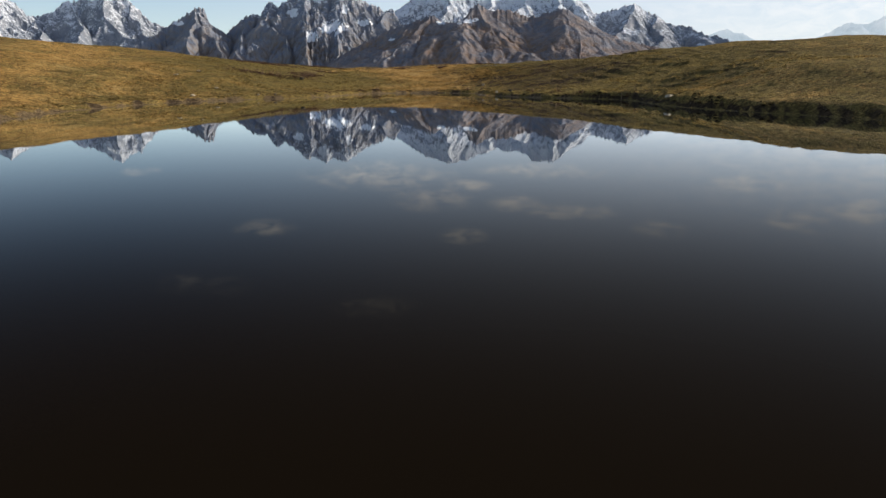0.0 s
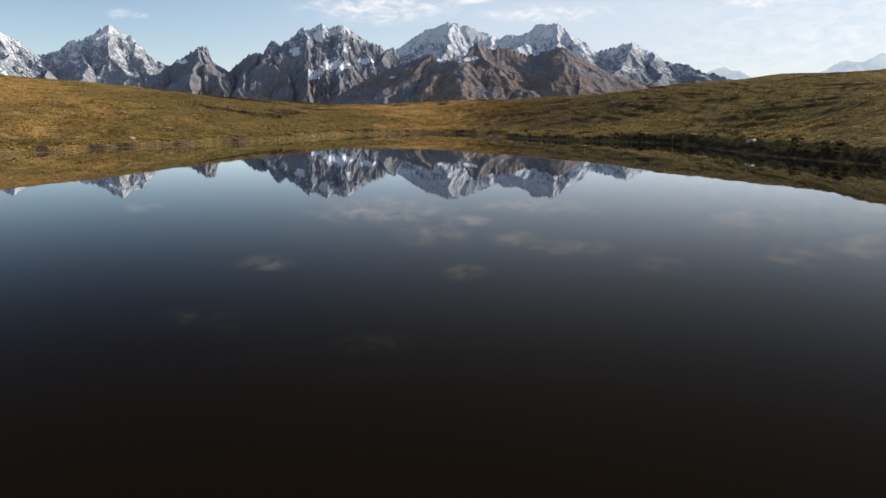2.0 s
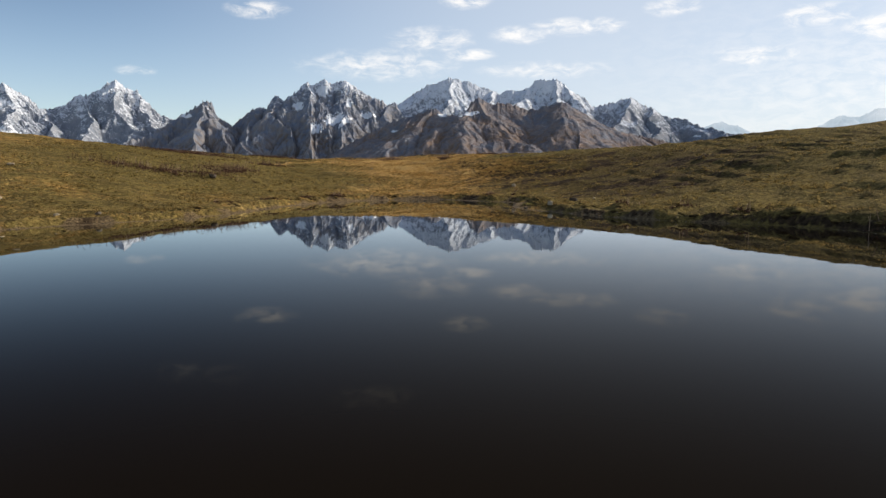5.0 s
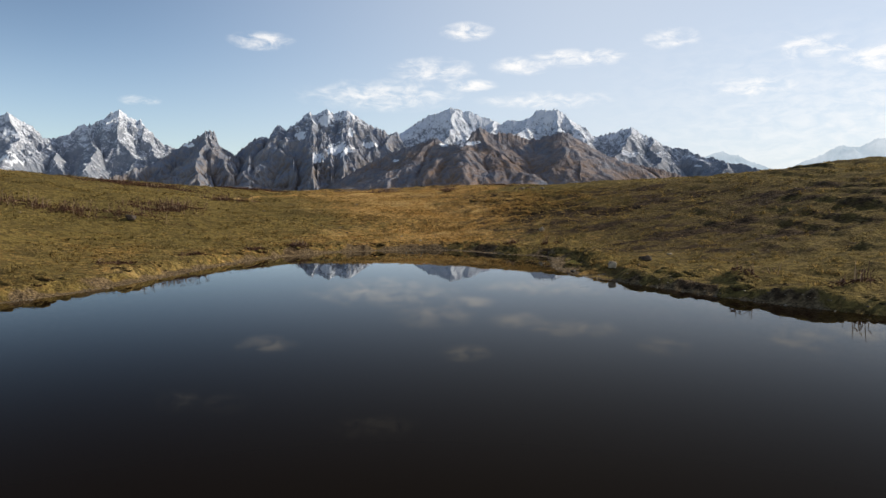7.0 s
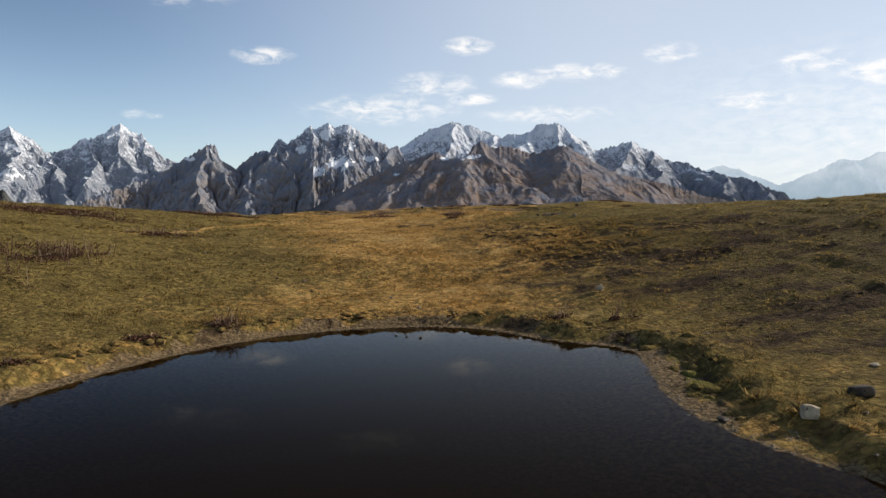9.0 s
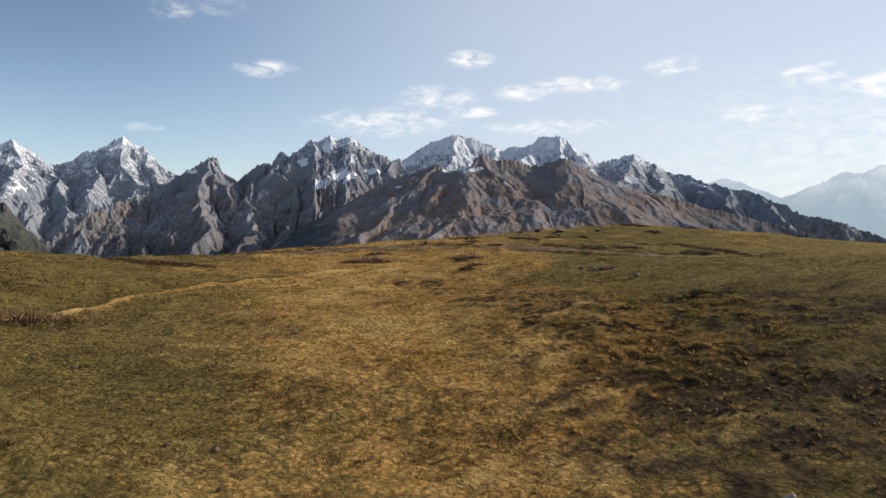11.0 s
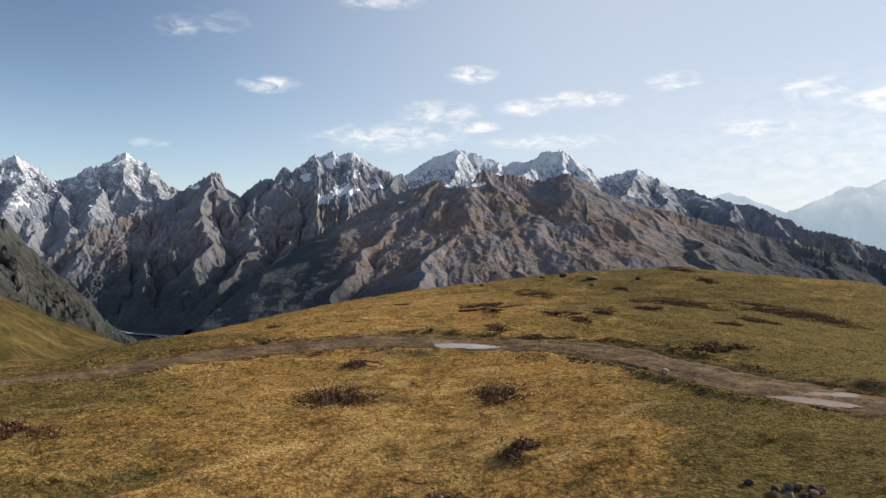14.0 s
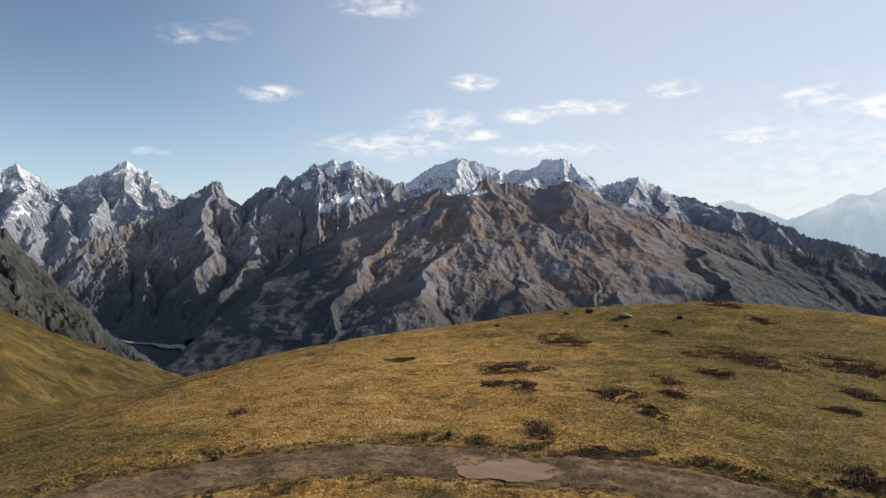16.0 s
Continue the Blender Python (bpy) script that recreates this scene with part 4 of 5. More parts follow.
ICE_CREST = [(-5.5, 1.4, 4.7), (-2.4, 3.8, 4.7), (-1.3, 4.6, 4.7), (-0.2, 5.4, 4.7), (1.2, 6.2, 4.7), (2.1, 6.5, 4.7), (2.5, 6.7, 4.7), (3.2, 6.8, 4.7), (3.9, 6.5, 4.7), (4.8, 6.3, 4.7), (6.3, 5.8, 4.7), (6.8, 5.5, 4.7), (7.4, 5.9, 4.7), (8.5, 5.8, 4.7), (9.2, 6.1, 4.7), (9.7, 6.5, 4.7), (11, 6.6, 4.7), (11.4, 6.4, 4.7), (11.8, 6.2, 4.7), (12.7, 5.4, 4.7), (13.4, 5.1, 4.7), (13.8, 4.6, 4.7), (14.4, 4.5, 4.7), (15.1, 4.7, 4.7), (15.7, 4.8, 4.7), (16.3, 5, 4.7), (16.8, 5.1, 4.7), (17.4, 4.7, 4.7), (18.4, 4.3, 4.7), (19.4, 3.6, 4.7), (20.7, 3.4, 4.7), (21.9, 2.9, 4.6), (23, 2.6, 4.5), (23.8, 2.4, 4.45), (25.2, 2.1, 4.4), (25.7, 1.8, 4.35), (27.2, 1.2, 4.3), (28.6, 0.4, 4.25), (30.8, -0, 4.2), (32.1, -0.6, 4.2), (33.4, -1.1, 4.15), (36.3, -2.1, 4.1)]
ICE_SPURS = [[(3.2, 6.8, 4.7), (3, 5.4, 4.5), (2.5, 4.3, 4.3)], [(6.3, 5.8, 4.7), (5.7, 4.5, 4.4), (4.8, 3.8, 4.2)], [(9.2, 6.1, 4.7), (8.3, 4.9, 4.4), (7, 3.8, 4.2)], [(11, 6.6, 4.7), (11.4, 5.1, 4.5), (11.6, 4.4, 4.3)], [(11.8, 6.2, 4.7), (13.1, 4.4, 4.4), (14, 3.1, 4.2)]]
ICE_SPURS += [[(16.8, 5.1, 4.7), (16.5, 3.7, 4.4), (15.7, 2.6, 4.2)], [(18.4, 4.3, 4.7), (19, 2.8, 4.4), (18.6, 1.7, 4.2)], [(23.8, 2.4, 4.45), (23.4, 1.2, 4.2), (25.3, -0.8, 3.8)], [(25.7, 1.8, 4.35), (27.6, -0, 4), (29.4, -1.6, 3.7)]]
ICE_FIELDS = [(-0.4, 4.6, 0.99, 0.31), (0.9, 4.3, 0.99, 0.18), (21.4, 2.1, 0.99, 0.13), (10.5, 5.8, 0.54, 0.36)]
RUST_CREST = [(-21.4, -10.6, 3.2), (-19, -8.7, 3.25), (-15.8, -5.7, 3.3), (-12.9, -3.2, 3.35), (-9, -0.6, 3.4), (-6.4, 0.9, 3.42), (-4.2, 2.1, 3.45), (-2, 3.1, 3.5), (-0.2, 3.8, 3.5), (0.7, 4.2, 3.5), (1.8, 4.5, 3.5), (2.5, 3.9, 3.5), (3.9, 3.8, 3.5), (4.5, 4.7, 3.5), (5.1, 5.2, 3.5), (6.1, 4.8, 3.5), (7, 4.7, 3.5), (8.3, 4.6, 3.5), (9.6, 4.3, 3.5), (10.7, 4.6, 3.5), (11.8, 4.9, 3.5), (12.7, 4.4, 3.5), (14, 3.5, 3.5), (16.1, 2.6, 3.5), (17.8, 2.2, 3.5), (19.9, 1.6, 3.5), (21.9, 1, 3.5), (25.7, -0, 3.5), (29.4, -1, 3.5), (33.4, -2.1, 3.5), (37.5, -3, 3.5)]
RUST_SPURS = [[(1.8, 4.5, 3.5), (0.3, 3.2, 3.35), (-1.2, 1.9, 3.2), (-3.4, 0.0, 2.95), (-4.9, -2.0, 2.7), (-6.6, -5.6, 2.35), (-7.6, -9, 2.1)], [(5.1, 5.2, 3.5), (4.6, 3.6, 3.3), (3.6, 1.9, 3.1), (2.6, 0.1, 2.85), (0.6, -1.7, 2.6), (-0.4, -3.9, 2.35)], [(5.1, 5.2, 3.5), (6.6, 3.3, 3.25), (6.9, 1.4, 3.05), (8.2, -0.9, 2.8), (7.6, -3.6, 2.4)]]
RUST_SPURS += [[(11.8, 4.8, 3.5), (12.6, 3.0, 3.25), (13.3, 1.0, 3.0), (12.8, -1.5, 2.7), (13.6, -4.4, 2.4)], [(17.8, 2.2, 3.5), (19.9, 0.4, 3.2), (21.8, -1.3, 2.9), (22.6, -3.3, 2.6)]]
RUST_FIELDS = [(2.4, 3.9, 0.4, 0.18), (4.4, 4, 0.9, 0.22), (-1.4, 2.6, 0.54, 0.11)]
SHADE_CREST = [(-36.4, 4.7, 2.2), (-33.5, 3.4, 2.2), (-29.8, 1.4, 2.2), (-29.1, 1.1, 2.2), (-27.8, -0.6, 2.2), (-26.6, -1.9, 2.2), (-26.1, -2.5, 2.2), (-24.7, -3.9, 2.2), (-23.8, -4.8, 2.2), (-23.2, -5.8, 2.2), (-22.3, -6.7, 2.2), (-21.3, -7.2, 2.2), (-19, -9.3, 2.2), (-16.7, -11.3, 2.2), (-13.8, -13.1, 2.2)]
SHADE_SPURS = [[(-29.8, 1.4, 2.2), (-29.1, -1.4, 1.95), (-28.8, -3.8, 1.75), (-28.5, -6.1, 1.5)], [(-27.8, -0.6, 2.2), (-27.1, -3.4, 2), (-26.5, -6, 1.8), (-25.8, -8.2, 1.55)]]
SHADE_SPURS += [[(-29.1, 1.1, 2.2), (-29.8, -1.1, 2), (-30.8, -3.3, 1.8)], [(-33.5, 3.4, 2.2), (-32.6, 0.1, 1.9), (-31.7, -3.3, 1.6)]]
SHADE_FIELDS = []
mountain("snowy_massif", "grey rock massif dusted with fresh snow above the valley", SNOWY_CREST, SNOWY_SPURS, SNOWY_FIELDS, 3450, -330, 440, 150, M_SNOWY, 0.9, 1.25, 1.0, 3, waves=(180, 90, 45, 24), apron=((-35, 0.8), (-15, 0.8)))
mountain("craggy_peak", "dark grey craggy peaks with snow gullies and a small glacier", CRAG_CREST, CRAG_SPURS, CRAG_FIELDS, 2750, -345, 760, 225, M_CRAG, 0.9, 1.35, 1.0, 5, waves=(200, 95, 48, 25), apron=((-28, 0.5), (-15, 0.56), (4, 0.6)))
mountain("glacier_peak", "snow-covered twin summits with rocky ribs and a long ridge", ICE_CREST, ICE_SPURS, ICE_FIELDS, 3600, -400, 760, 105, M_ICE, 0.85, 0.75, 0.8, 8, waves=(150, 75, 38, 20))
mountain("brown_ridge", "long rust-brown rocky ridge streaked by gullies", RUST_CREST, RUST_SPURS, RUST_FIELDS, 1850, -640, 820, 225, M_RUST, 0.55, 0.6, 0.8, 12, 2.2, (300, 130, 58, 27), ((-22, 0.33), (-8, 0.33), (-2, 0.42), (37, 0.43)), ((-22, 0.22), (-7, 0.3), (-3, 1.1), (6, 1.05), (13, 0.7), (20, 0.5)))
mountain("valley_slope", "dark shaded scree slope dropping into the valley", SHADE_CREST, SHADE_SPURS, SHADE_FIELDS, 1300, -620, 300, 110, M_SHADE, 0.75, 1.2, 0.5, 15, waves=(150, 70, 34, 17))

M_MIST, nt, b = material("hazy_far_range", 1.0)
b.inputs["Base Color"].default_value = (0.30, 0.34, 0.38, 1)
# pale blue emission stands in for air haze, paler higher up
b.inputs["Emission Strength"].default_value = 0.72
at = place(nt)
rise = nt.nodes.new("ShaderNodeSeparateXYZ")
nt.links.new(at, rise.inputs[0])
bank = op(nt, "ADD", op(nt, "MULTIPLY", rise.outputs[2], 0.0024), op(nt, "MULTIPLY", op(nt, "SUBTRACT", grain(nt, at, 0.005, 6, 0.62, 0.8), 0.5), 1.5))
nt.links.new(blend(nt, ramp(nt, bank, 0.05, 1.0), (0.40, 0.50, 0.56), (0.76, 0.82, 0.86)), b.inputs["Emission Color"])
HAZE_CREST = [(19, 0.5, 4.85), (21.1, 2.1, 4.85), (22.6, 3.0, 4.85), (23.4, 3.2, 4.85), (25, 2.6, 4.85), (26.5, 1.9, 4.85), (27.2, 1.6, 4.85), (29.4, 2.6, 4.85), (31.1, 3.4, 4.85), (32.1, 3.2, 4.85), (33.4, 3.8, 4.85), (36.9, 3.3, 4.85), (44, 3.6, 4.85)]
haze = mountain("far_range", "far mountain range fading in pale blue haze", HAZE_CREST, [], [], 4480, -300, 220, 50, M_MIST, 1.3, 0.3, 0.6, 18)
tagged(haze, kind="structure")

# the valley floor, and the grassy spur across the near side valley
vx, vy = np.meshgrid(np.linspace(-4200, 4200, 60), np.linspace(560, 4900, 40))
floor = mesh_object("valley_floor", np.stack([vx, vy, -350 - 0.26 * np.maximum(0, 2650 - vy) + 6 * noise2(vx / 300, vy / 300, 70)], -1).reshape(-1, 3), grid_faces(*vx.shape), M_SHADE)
tagged(floor, "dark wooded floor of the deep valley", "valley", kind="structure")

M_SHINGLE, nt, b = material("river_shingle", 0.9, 0.1)
nt.links.new(blend(nt, ramp(nt, grain(nt, place(nt), 0.08, 4, 0.6), 0.35, 0.65), (0.16, 0.165, 0.165), (0.34, 0.34, 0.33)), b.inputs["Base Color"])
bend = smooth_line([(-22.5, 3.0), (-21.2, 2.86), (-20, 2.80), (-19.0, 2.74), (-18.0, 2.72), (-17.4, 2.62), (-17.7, 2.45), (-17.2, 2.3), (-17.4, 2.1)], 8)
ra, rr = np.radians(bend[:, 0])[:, None], (bend[:, 1] * 1000)[:, None] + np.linspace(-17, 17, 4)[None] * (1 + 0.5 * noise2(np.arange(len(bend)) * 0.4, np.zeros(len(bend)), 75))[:, None]
rx_, ry_ = VIEW[0] + rr * np.sin(ra) + np.linspace(-5, 5, 4)[None], VIEW[1] + rr * np.cos(ra)
river = mesh_object("river", np.stack([rx_, ry_, -346 - 0.26 * np.maximum(0, 2650 - ry_) + 6 * noise2(rx_ / 300, ry_ / 300, 70)], -1).reshape(-1, 3), grid_faces(*rx_.shape), M_SHINGLE)
tagged(river, "pale shingle river bed on the valley floor", "river", kind="structure")

M_SPUR, nt, b = material("far_turf", 1.0, 0.03)
at = place(nt)
c = blend(nt, ramp(nt, grain(nt, at, 0.03, 6, 0.65, 0.5), 0.36, 0.66), (0.045, 0.036, 0.014), (0.11, 0.08, 0.028))
c = blend(nt, op(nt, "MULTIPLY", ramp(nt, grain(nt, skewed(nt, at, 0.10, 0.02, -0.5, 0.05), 1.0, 7, 0.7, 0.8), 0.5, 0.64), 0.4), c, (0.25, 0.17, 0.065))
c = blend(nt, op(nt, "MULTIPLY", ramp(nt, grain(nt, at, 0.3, 5, 0.7), 0.48, 0.38), 0.6), c, (0.035, 0.028, 0.012))
nt.links.new(c, b.inputs["Base Color"])
bump(nt, b, grain(nt, at, 0.15, 5, 0.6), 0.8, 2.0)
sa = np.linspace(-48, -10, 220)
se = np.interp(sa, [-48, -34.4, -29.8, -26.5, -22.9, -18.6, -15, -10], [5, -1.6, -4.3, -6.2, -8.0, -10.1, -12, -15])
sv = np.linspace(-0.4, 1, 90)[:, None]
sr = 620 - 260 * sv
sz = VIEW[2] + 2 + 620 * np.tan(np.radians(se))[None] - np.where(sv > 0, 62 * np.abs(sv) ** 1.4, 90 * sv**2)
sx_, sy_ = VIEW[0] + sr * np.sin(np.radians(sa))[None], 70 + sr * np.cos(np.radians(sa))[None]
sz = sz + 9 * noise2(sx_ / 45, sy_ / 45, 72) * ease(np.abs(sv) / 0.3) + 2.2 * fbm(sx_ / 12, sy_ / 12, 3, 73)
spur = mesh_object("grassy_spur", np.stack([sx_, sy_, sz], -1).reshape(-1, 3), grid_faces(*sz.shape), M_SPUR)
tagged(spur, "steep golden-green grassy spur beyond the pasture edge", "hill")

# ---- loose things on the pasture ----
def blades(px, py, pz, count, length, width, spread, seed, droop=0.35):
    """Triangular blades in tufts: bases round each point, tips leaning outwards. Gives corners and faces."""
    r = np.random.RandomState(seed)
    n = len(px)
    a = r.uniform(0, 2 * np.pi, (n, count))
    out = r.uniform(0.1, 1.0, (n, count)) * spread[:, None]
    ln = length[:, None] * r.uniform(0.6, 1.15, (n, count))
    bx, by = px[:, None] + np.cos(a) * out * 0.5, py[:, None] + np.sin(a) * out * 0.5
    tx, ty = bx + np.cos(a) * (out + ln * droop), by + np.sin(a) * (out + ln * droop)
    tz = pz[:, None] + ln * r.uniform(0.55, 1.0, (n, count))
    wx_, wy_ = -np.sin(a) * width[:, None] / 2, np.cos(a) * width[:, None] / 2
    base = pz[:, None] - 0.03
    tri = np.stack([np.stack([bx - wx_, by - wy_, base + 0 * a], -1), np.stack([bx + wx_, by + wy_, base + 0 * a], -1), np.stack([tx, ty, tz], -1)], 2)
    return tri.reshape(-1, 3), np.arange(tri.size // 3).reshape(-1, 3)


gr = np.random.RandomState(21)
N_TUFTS = 64000
ty_ = 34 + 100 * gr.rand(N_TUFTS) ** 1.15
u_ = gr.rand(N_TUFTS) - 0.5
tx_ = 1.5 + np.sign(u_) * np.abs(2 * u_) ** 1.25 * (21 + 0.2 * np.maximum(0, ty_ - 60))
td_ = line_distance(tx_, ty_, SHORE, True)
tt_ = line_distance(tx_, ty_, TRACK)
tuft_gold, tuft_green = zones(tx_, ty_)
patchy = fbm(tx_ * 0.45, ty_ * 0.45, 3, 95) + 0.35 * tuft_gold
ok = (td_ > 0.85) & (tt_ > (0.45 + 0.55 * ease((tx_ + 15) / 8)) * (1.7 + 0.6 * gr.rand(N_TUFTS))) & (patchy > -0.2 + 0.35 * gr.rand(N_TUFTS))
ok &= line_distance(tx_, ty_, LIP) > 0.3
for sx, sy, sw, sl, depth in SCARS:
    ok &= ((tx_ - sx) / sw) ** 2 + ((ty_ - sy) / sl) ** 2 > 1.2
ok &= sheet(earthy, tx_, ty_) < 0.2 + 0.9 * gr.rand(N_TUFTS)
tx_, ty_, td_, tt_, patchy = tx_[ok], ty_[ok], td_[ok], tt_[ok], patchy[ok]
tz_ = pasture(tx_, ty_, td_) + tussocks(tx_, ty_, td_, tt_)
size = (0.65 + 0.6 * np.clip(patchy, 0, 1) + 0.9 * gr.rand(len(tx_)) ** 2) * (1 - 0.3 * ease((ty_ - 96) / 10))
gv, gf = blades(tx_, ty_, tz_, 13, 0.06 * size, 0.024 * size, 0.10 * size, 22, 0.45)
tg, tn = zones(np.repeat(tx_, 39), np.repeat(ty_, 39))
grass = mesh_object("grass", gv, gf, M_BLADE, False, (("gold", tg), ("green", tn)))
tagged(grass, "dry straw-coloured grass tussocks covering the pasture", "grass", kind="stuff")


# coarse tussocks on the bank above the beach and on the broken slope
cr_ = np.random.RandomState(31)
k = cr_.randint(0, len(SHORE), 9000)
ux_, uy_ = SHORE[k, 0] + cr_.normal(0, 1.1, 9000), SHORE[k, 1] + cr_.normal(0, 1.1, 9000)
ux_ = np.concatenate([ux_, cr_.normal(7.6, 2.2, 3200)])
uy_ = np.concatenate([uy_, cr_.normal(69.3, 2.5, 3200)])
ud_, ut_ = line_distance(ux_, uy_, SHORE, True), line_distance(ux_, uy_, TRACK)
near_shore = np.arange(len(ux_)) < 9000
ok = (ud_ > 0.8) & (~near_shore | ((ud_ < 1.9) & (ux_ < 10))) & (uy_ > 30) & np.where(near_shore, noise2(ux_ * 1.6, uy_ * 1.6, 12) > 0.0, noise2(ux_ * 1.9, uy_ * 1.9, 3) > 0.02)
ux_, uy_, ud_, ut_, near_shore = ux_[ok], uy_[ok], ud_[ok], ut_[ok], near_shore[ok]
uz_ = pasture(ux_, uy_, ud_) + tussocks(ux_, uy_, ud_, ut_)
us_ = np.where(near_shore, 0.75, 0.85) * cr_.uniform(0.6, 1.3, len(ux_))
uv, uf = blades(ux_, uy_, uz_, 24, 0.075 * us_, 0.012 * us_, 0.10 * us_, 32, 0.4)
ug, un = zones(np.repeat(ux_, 72), np.repeat(uy_, 72))
clumps = mesh_object("coarse_grass", uv, uf, M_BLADE, False, (("gold", np.where(np.repeat(near_shore, 72), ug + 0.15, ug - 0.35)), ("green", un)))
tagged(clumps, "coarse tussocks of bent dry grass on banks", "grass", kind="stuff")


def sods(name, label, px, py, radius, flat, gold_shift, bare, seed):
    """Rounded lumps of turf sitting in the ground, grassy on top, bare earth round the sides."""
    r = np.random.RandomState(seed)
    bm = bmesh.new()
    bmesh.ops.create_icosphere(bm, subdivisions=2, radius=1)
    shape = np.array([v.co[:] for v in bm.verts])
    tri = np.array([[v.index for v in f.verts] for f in bm.faces])
    bm.free()
    n, m = len(px), len(shape)
    a = r.uniform(0, 6.28, n)[:, None]
    wob = 1 + 0.30 * noise2(shape[None, :, 0] * 1.3 + 7.3 * np.arange(n)[:, None], shape[None, :, 1] * 1.3 + shape[None, :, 2] * 1.9, seed) + 0.2 * noise2(shape[None, :, 0] * 3.1 + 3.7 * np.arange(n)[:, None], shape[None, :, 1] * 3.1 + shape[None, :, 2] * 2.3, seed + 1)
    long = r.uniform(0.75, 1.5, n)[:, None]
    lx_, ly_ = shape[None, :, 0] * wob * radius[:, None] * long, shape[None, :, 1] * wob * radius[:, None] / long
    lz_ = shape[None, :, 2] * wob * radius[:, None] * flat
    vx_, vy_ = px[:, None] + lx_ * np.cos(a) - ly_ * np.sin(a), py[:, None] + lx_ * np.sin(a) + ly_ * np.cos(a)
    base = np.array([height(u, v) for u, v in zip(px, py)])[:, None]
    vz_ = base - 0.12 * radius[:, None] * flat + lz_
    sg, sn = zones(vx_, vy_)
    earth_side = bare * ease((0.35 - np.broadcast_to(shape[None, :, 2], vx_.shape)) / 0.5)
    ob = mesh_object(name, np.stack([vx_, vy_, vz_], -1).reshape(-1, 3), (tri[None] + m * np.arange(n)[:, None, None]).reshape(-1, 3), M_TURF, True, (("gold", sg + gold_shift), ("green", sn), ("earth", earth_side), ("beach", 0 * sg)))
    return tagged(ob, label, "turf", kind="stuff")


sr_ = np.random.RandomState(51)
k = sr_.randint(0, len(SHORE), 5200)
ox_, oy_ = SHORE[k, 0] + sr_.normal(0, 0.8, 5200), SHORE[k, 1] + sr_.normal(0, 0.8, 5200)
od_ = line_distance(ox_, oy_, SHORE, True)
west = (ox_ < 4) & (noise2(ox_ * 0.5, oy_ * 0.5, 97) > -0.08) & (od_ > 0.62) & (od_ < 0.95)
east = (ox_ >= 4) & (noise2(ox_ * 0.9, oy_ * 0.9, 97) > 0.04) & (od_ > 0.35) & (od_ < 1.3)
ok = (west | east) & (oy_ > 27)
sods("turf_sods", "rounded turf sods along the eroded bank of the tarn", ox_[ok], oy_[ok], (0.05 + 0.10 * sr_.rand(ok.sum()) ** 2) * np.where(ox_[ok] > 4, 1.15, 1.0), 0.55, 0.0, 0.95, 52)
ox_, oy_ = np.concatenate([sr_.normal(6.8, 1.5, 1000), sr_.normal(4.6, 1.3, 350)]), np.concatenate([sr_.normal(70.5, 2.4, 1000), sr_.normal(77.5, 1.8, 350)])
ok = (noise2(ox_ * 0.8, oy_ * 0.8, 98) > -0.12) & (line_distance(ox_, oy_, SHORE, True) > 1.5)
for sx, sy, sw, sl, depth in SCARS:
    ok &= ((ox_ - sx) / sw) ** 2 + ((oy_ - sy) / sl) ** 2 > 1.4
ox_, oy_ = ox_[ok], oy_[ok]
oz_ = np.array([height(u, v) for u, v in zip(ox_, oy_)])
os_ = 0.6 + 0.9 * sr_.rand(len(ox_)) ** 2
cv, cf = blades(ox_, oy_, oz_, 60, 0.062 * os_, 0.015 * os_, 0.12 * os_, 53, 0.2)
cg, cn = zones(np.repeat(ox_, 180), np.repeat(oy_, 180))
cushions = mesh_object("grass_cushions", cv, cf, M_BLADE, False, (("gold", cg + 0.25), ("green", cn)))
tagged(cushions, "straw-coloured grass cushions on broken dark ground", "grass", kind="stuff")


def stone(x, y, size, mat, label, tall=0.7, sink=0.2, seed=0, z=None, boxy=0.35):
    """A weathered boulder with flattened faces and rounded edges."""
    r = np.random.RandomState(seed + 100)
    bm = bmesh.new()
    bmesh.ops.create_icosphere(bm, subdivisions=3, radius=1)
    cuts = [Vector(r.normal(size=3)).normalized() for _ in range(3 if boxy > 0.6 else 12)]
    for v in bm.verts:
        p = v.co.copy()
        p = p.lerp(p / max(abs(p.x), abs(p.y), abs(p.z)) * 0.85, boxy)
        for c in cuts:
            over = p.dot(c) - (1.05 if boxy > 0.6 else 0.7)
            if over > 0:
                p -= c * over
        p *= 1 + 0.12 * noise.noise(p * 1.6 + Vector((seed, 0, 0))) + 0.03 * noise.noise(p * 7) + 0.02 * noise.noise(p * 15)
        v.co = (p.x * size * 0.5, p.y * size * 0.42, p.z * size * 0.45 * tall)
    me = bpy.data.meshes.new("boulder")
    bm.to_mesh(me)
    bm.free()
    me.materials.append(mat)
    me.polygons.foreach_set("use_smooth", [boxy < 0.6] * len(me.polygons))
    ob = new("boulder", me)
    ground_z = height(x, y) if z is None else z
    ob.matrix_world = pose(x, y, ground_z + size * tall * (0.35 - sink), r.uniform(-8, 8), r.uniform(-8, 8), r.uniform(0, 360))
    return tagged(ob, label, "boulder", "boulders on the pasture")


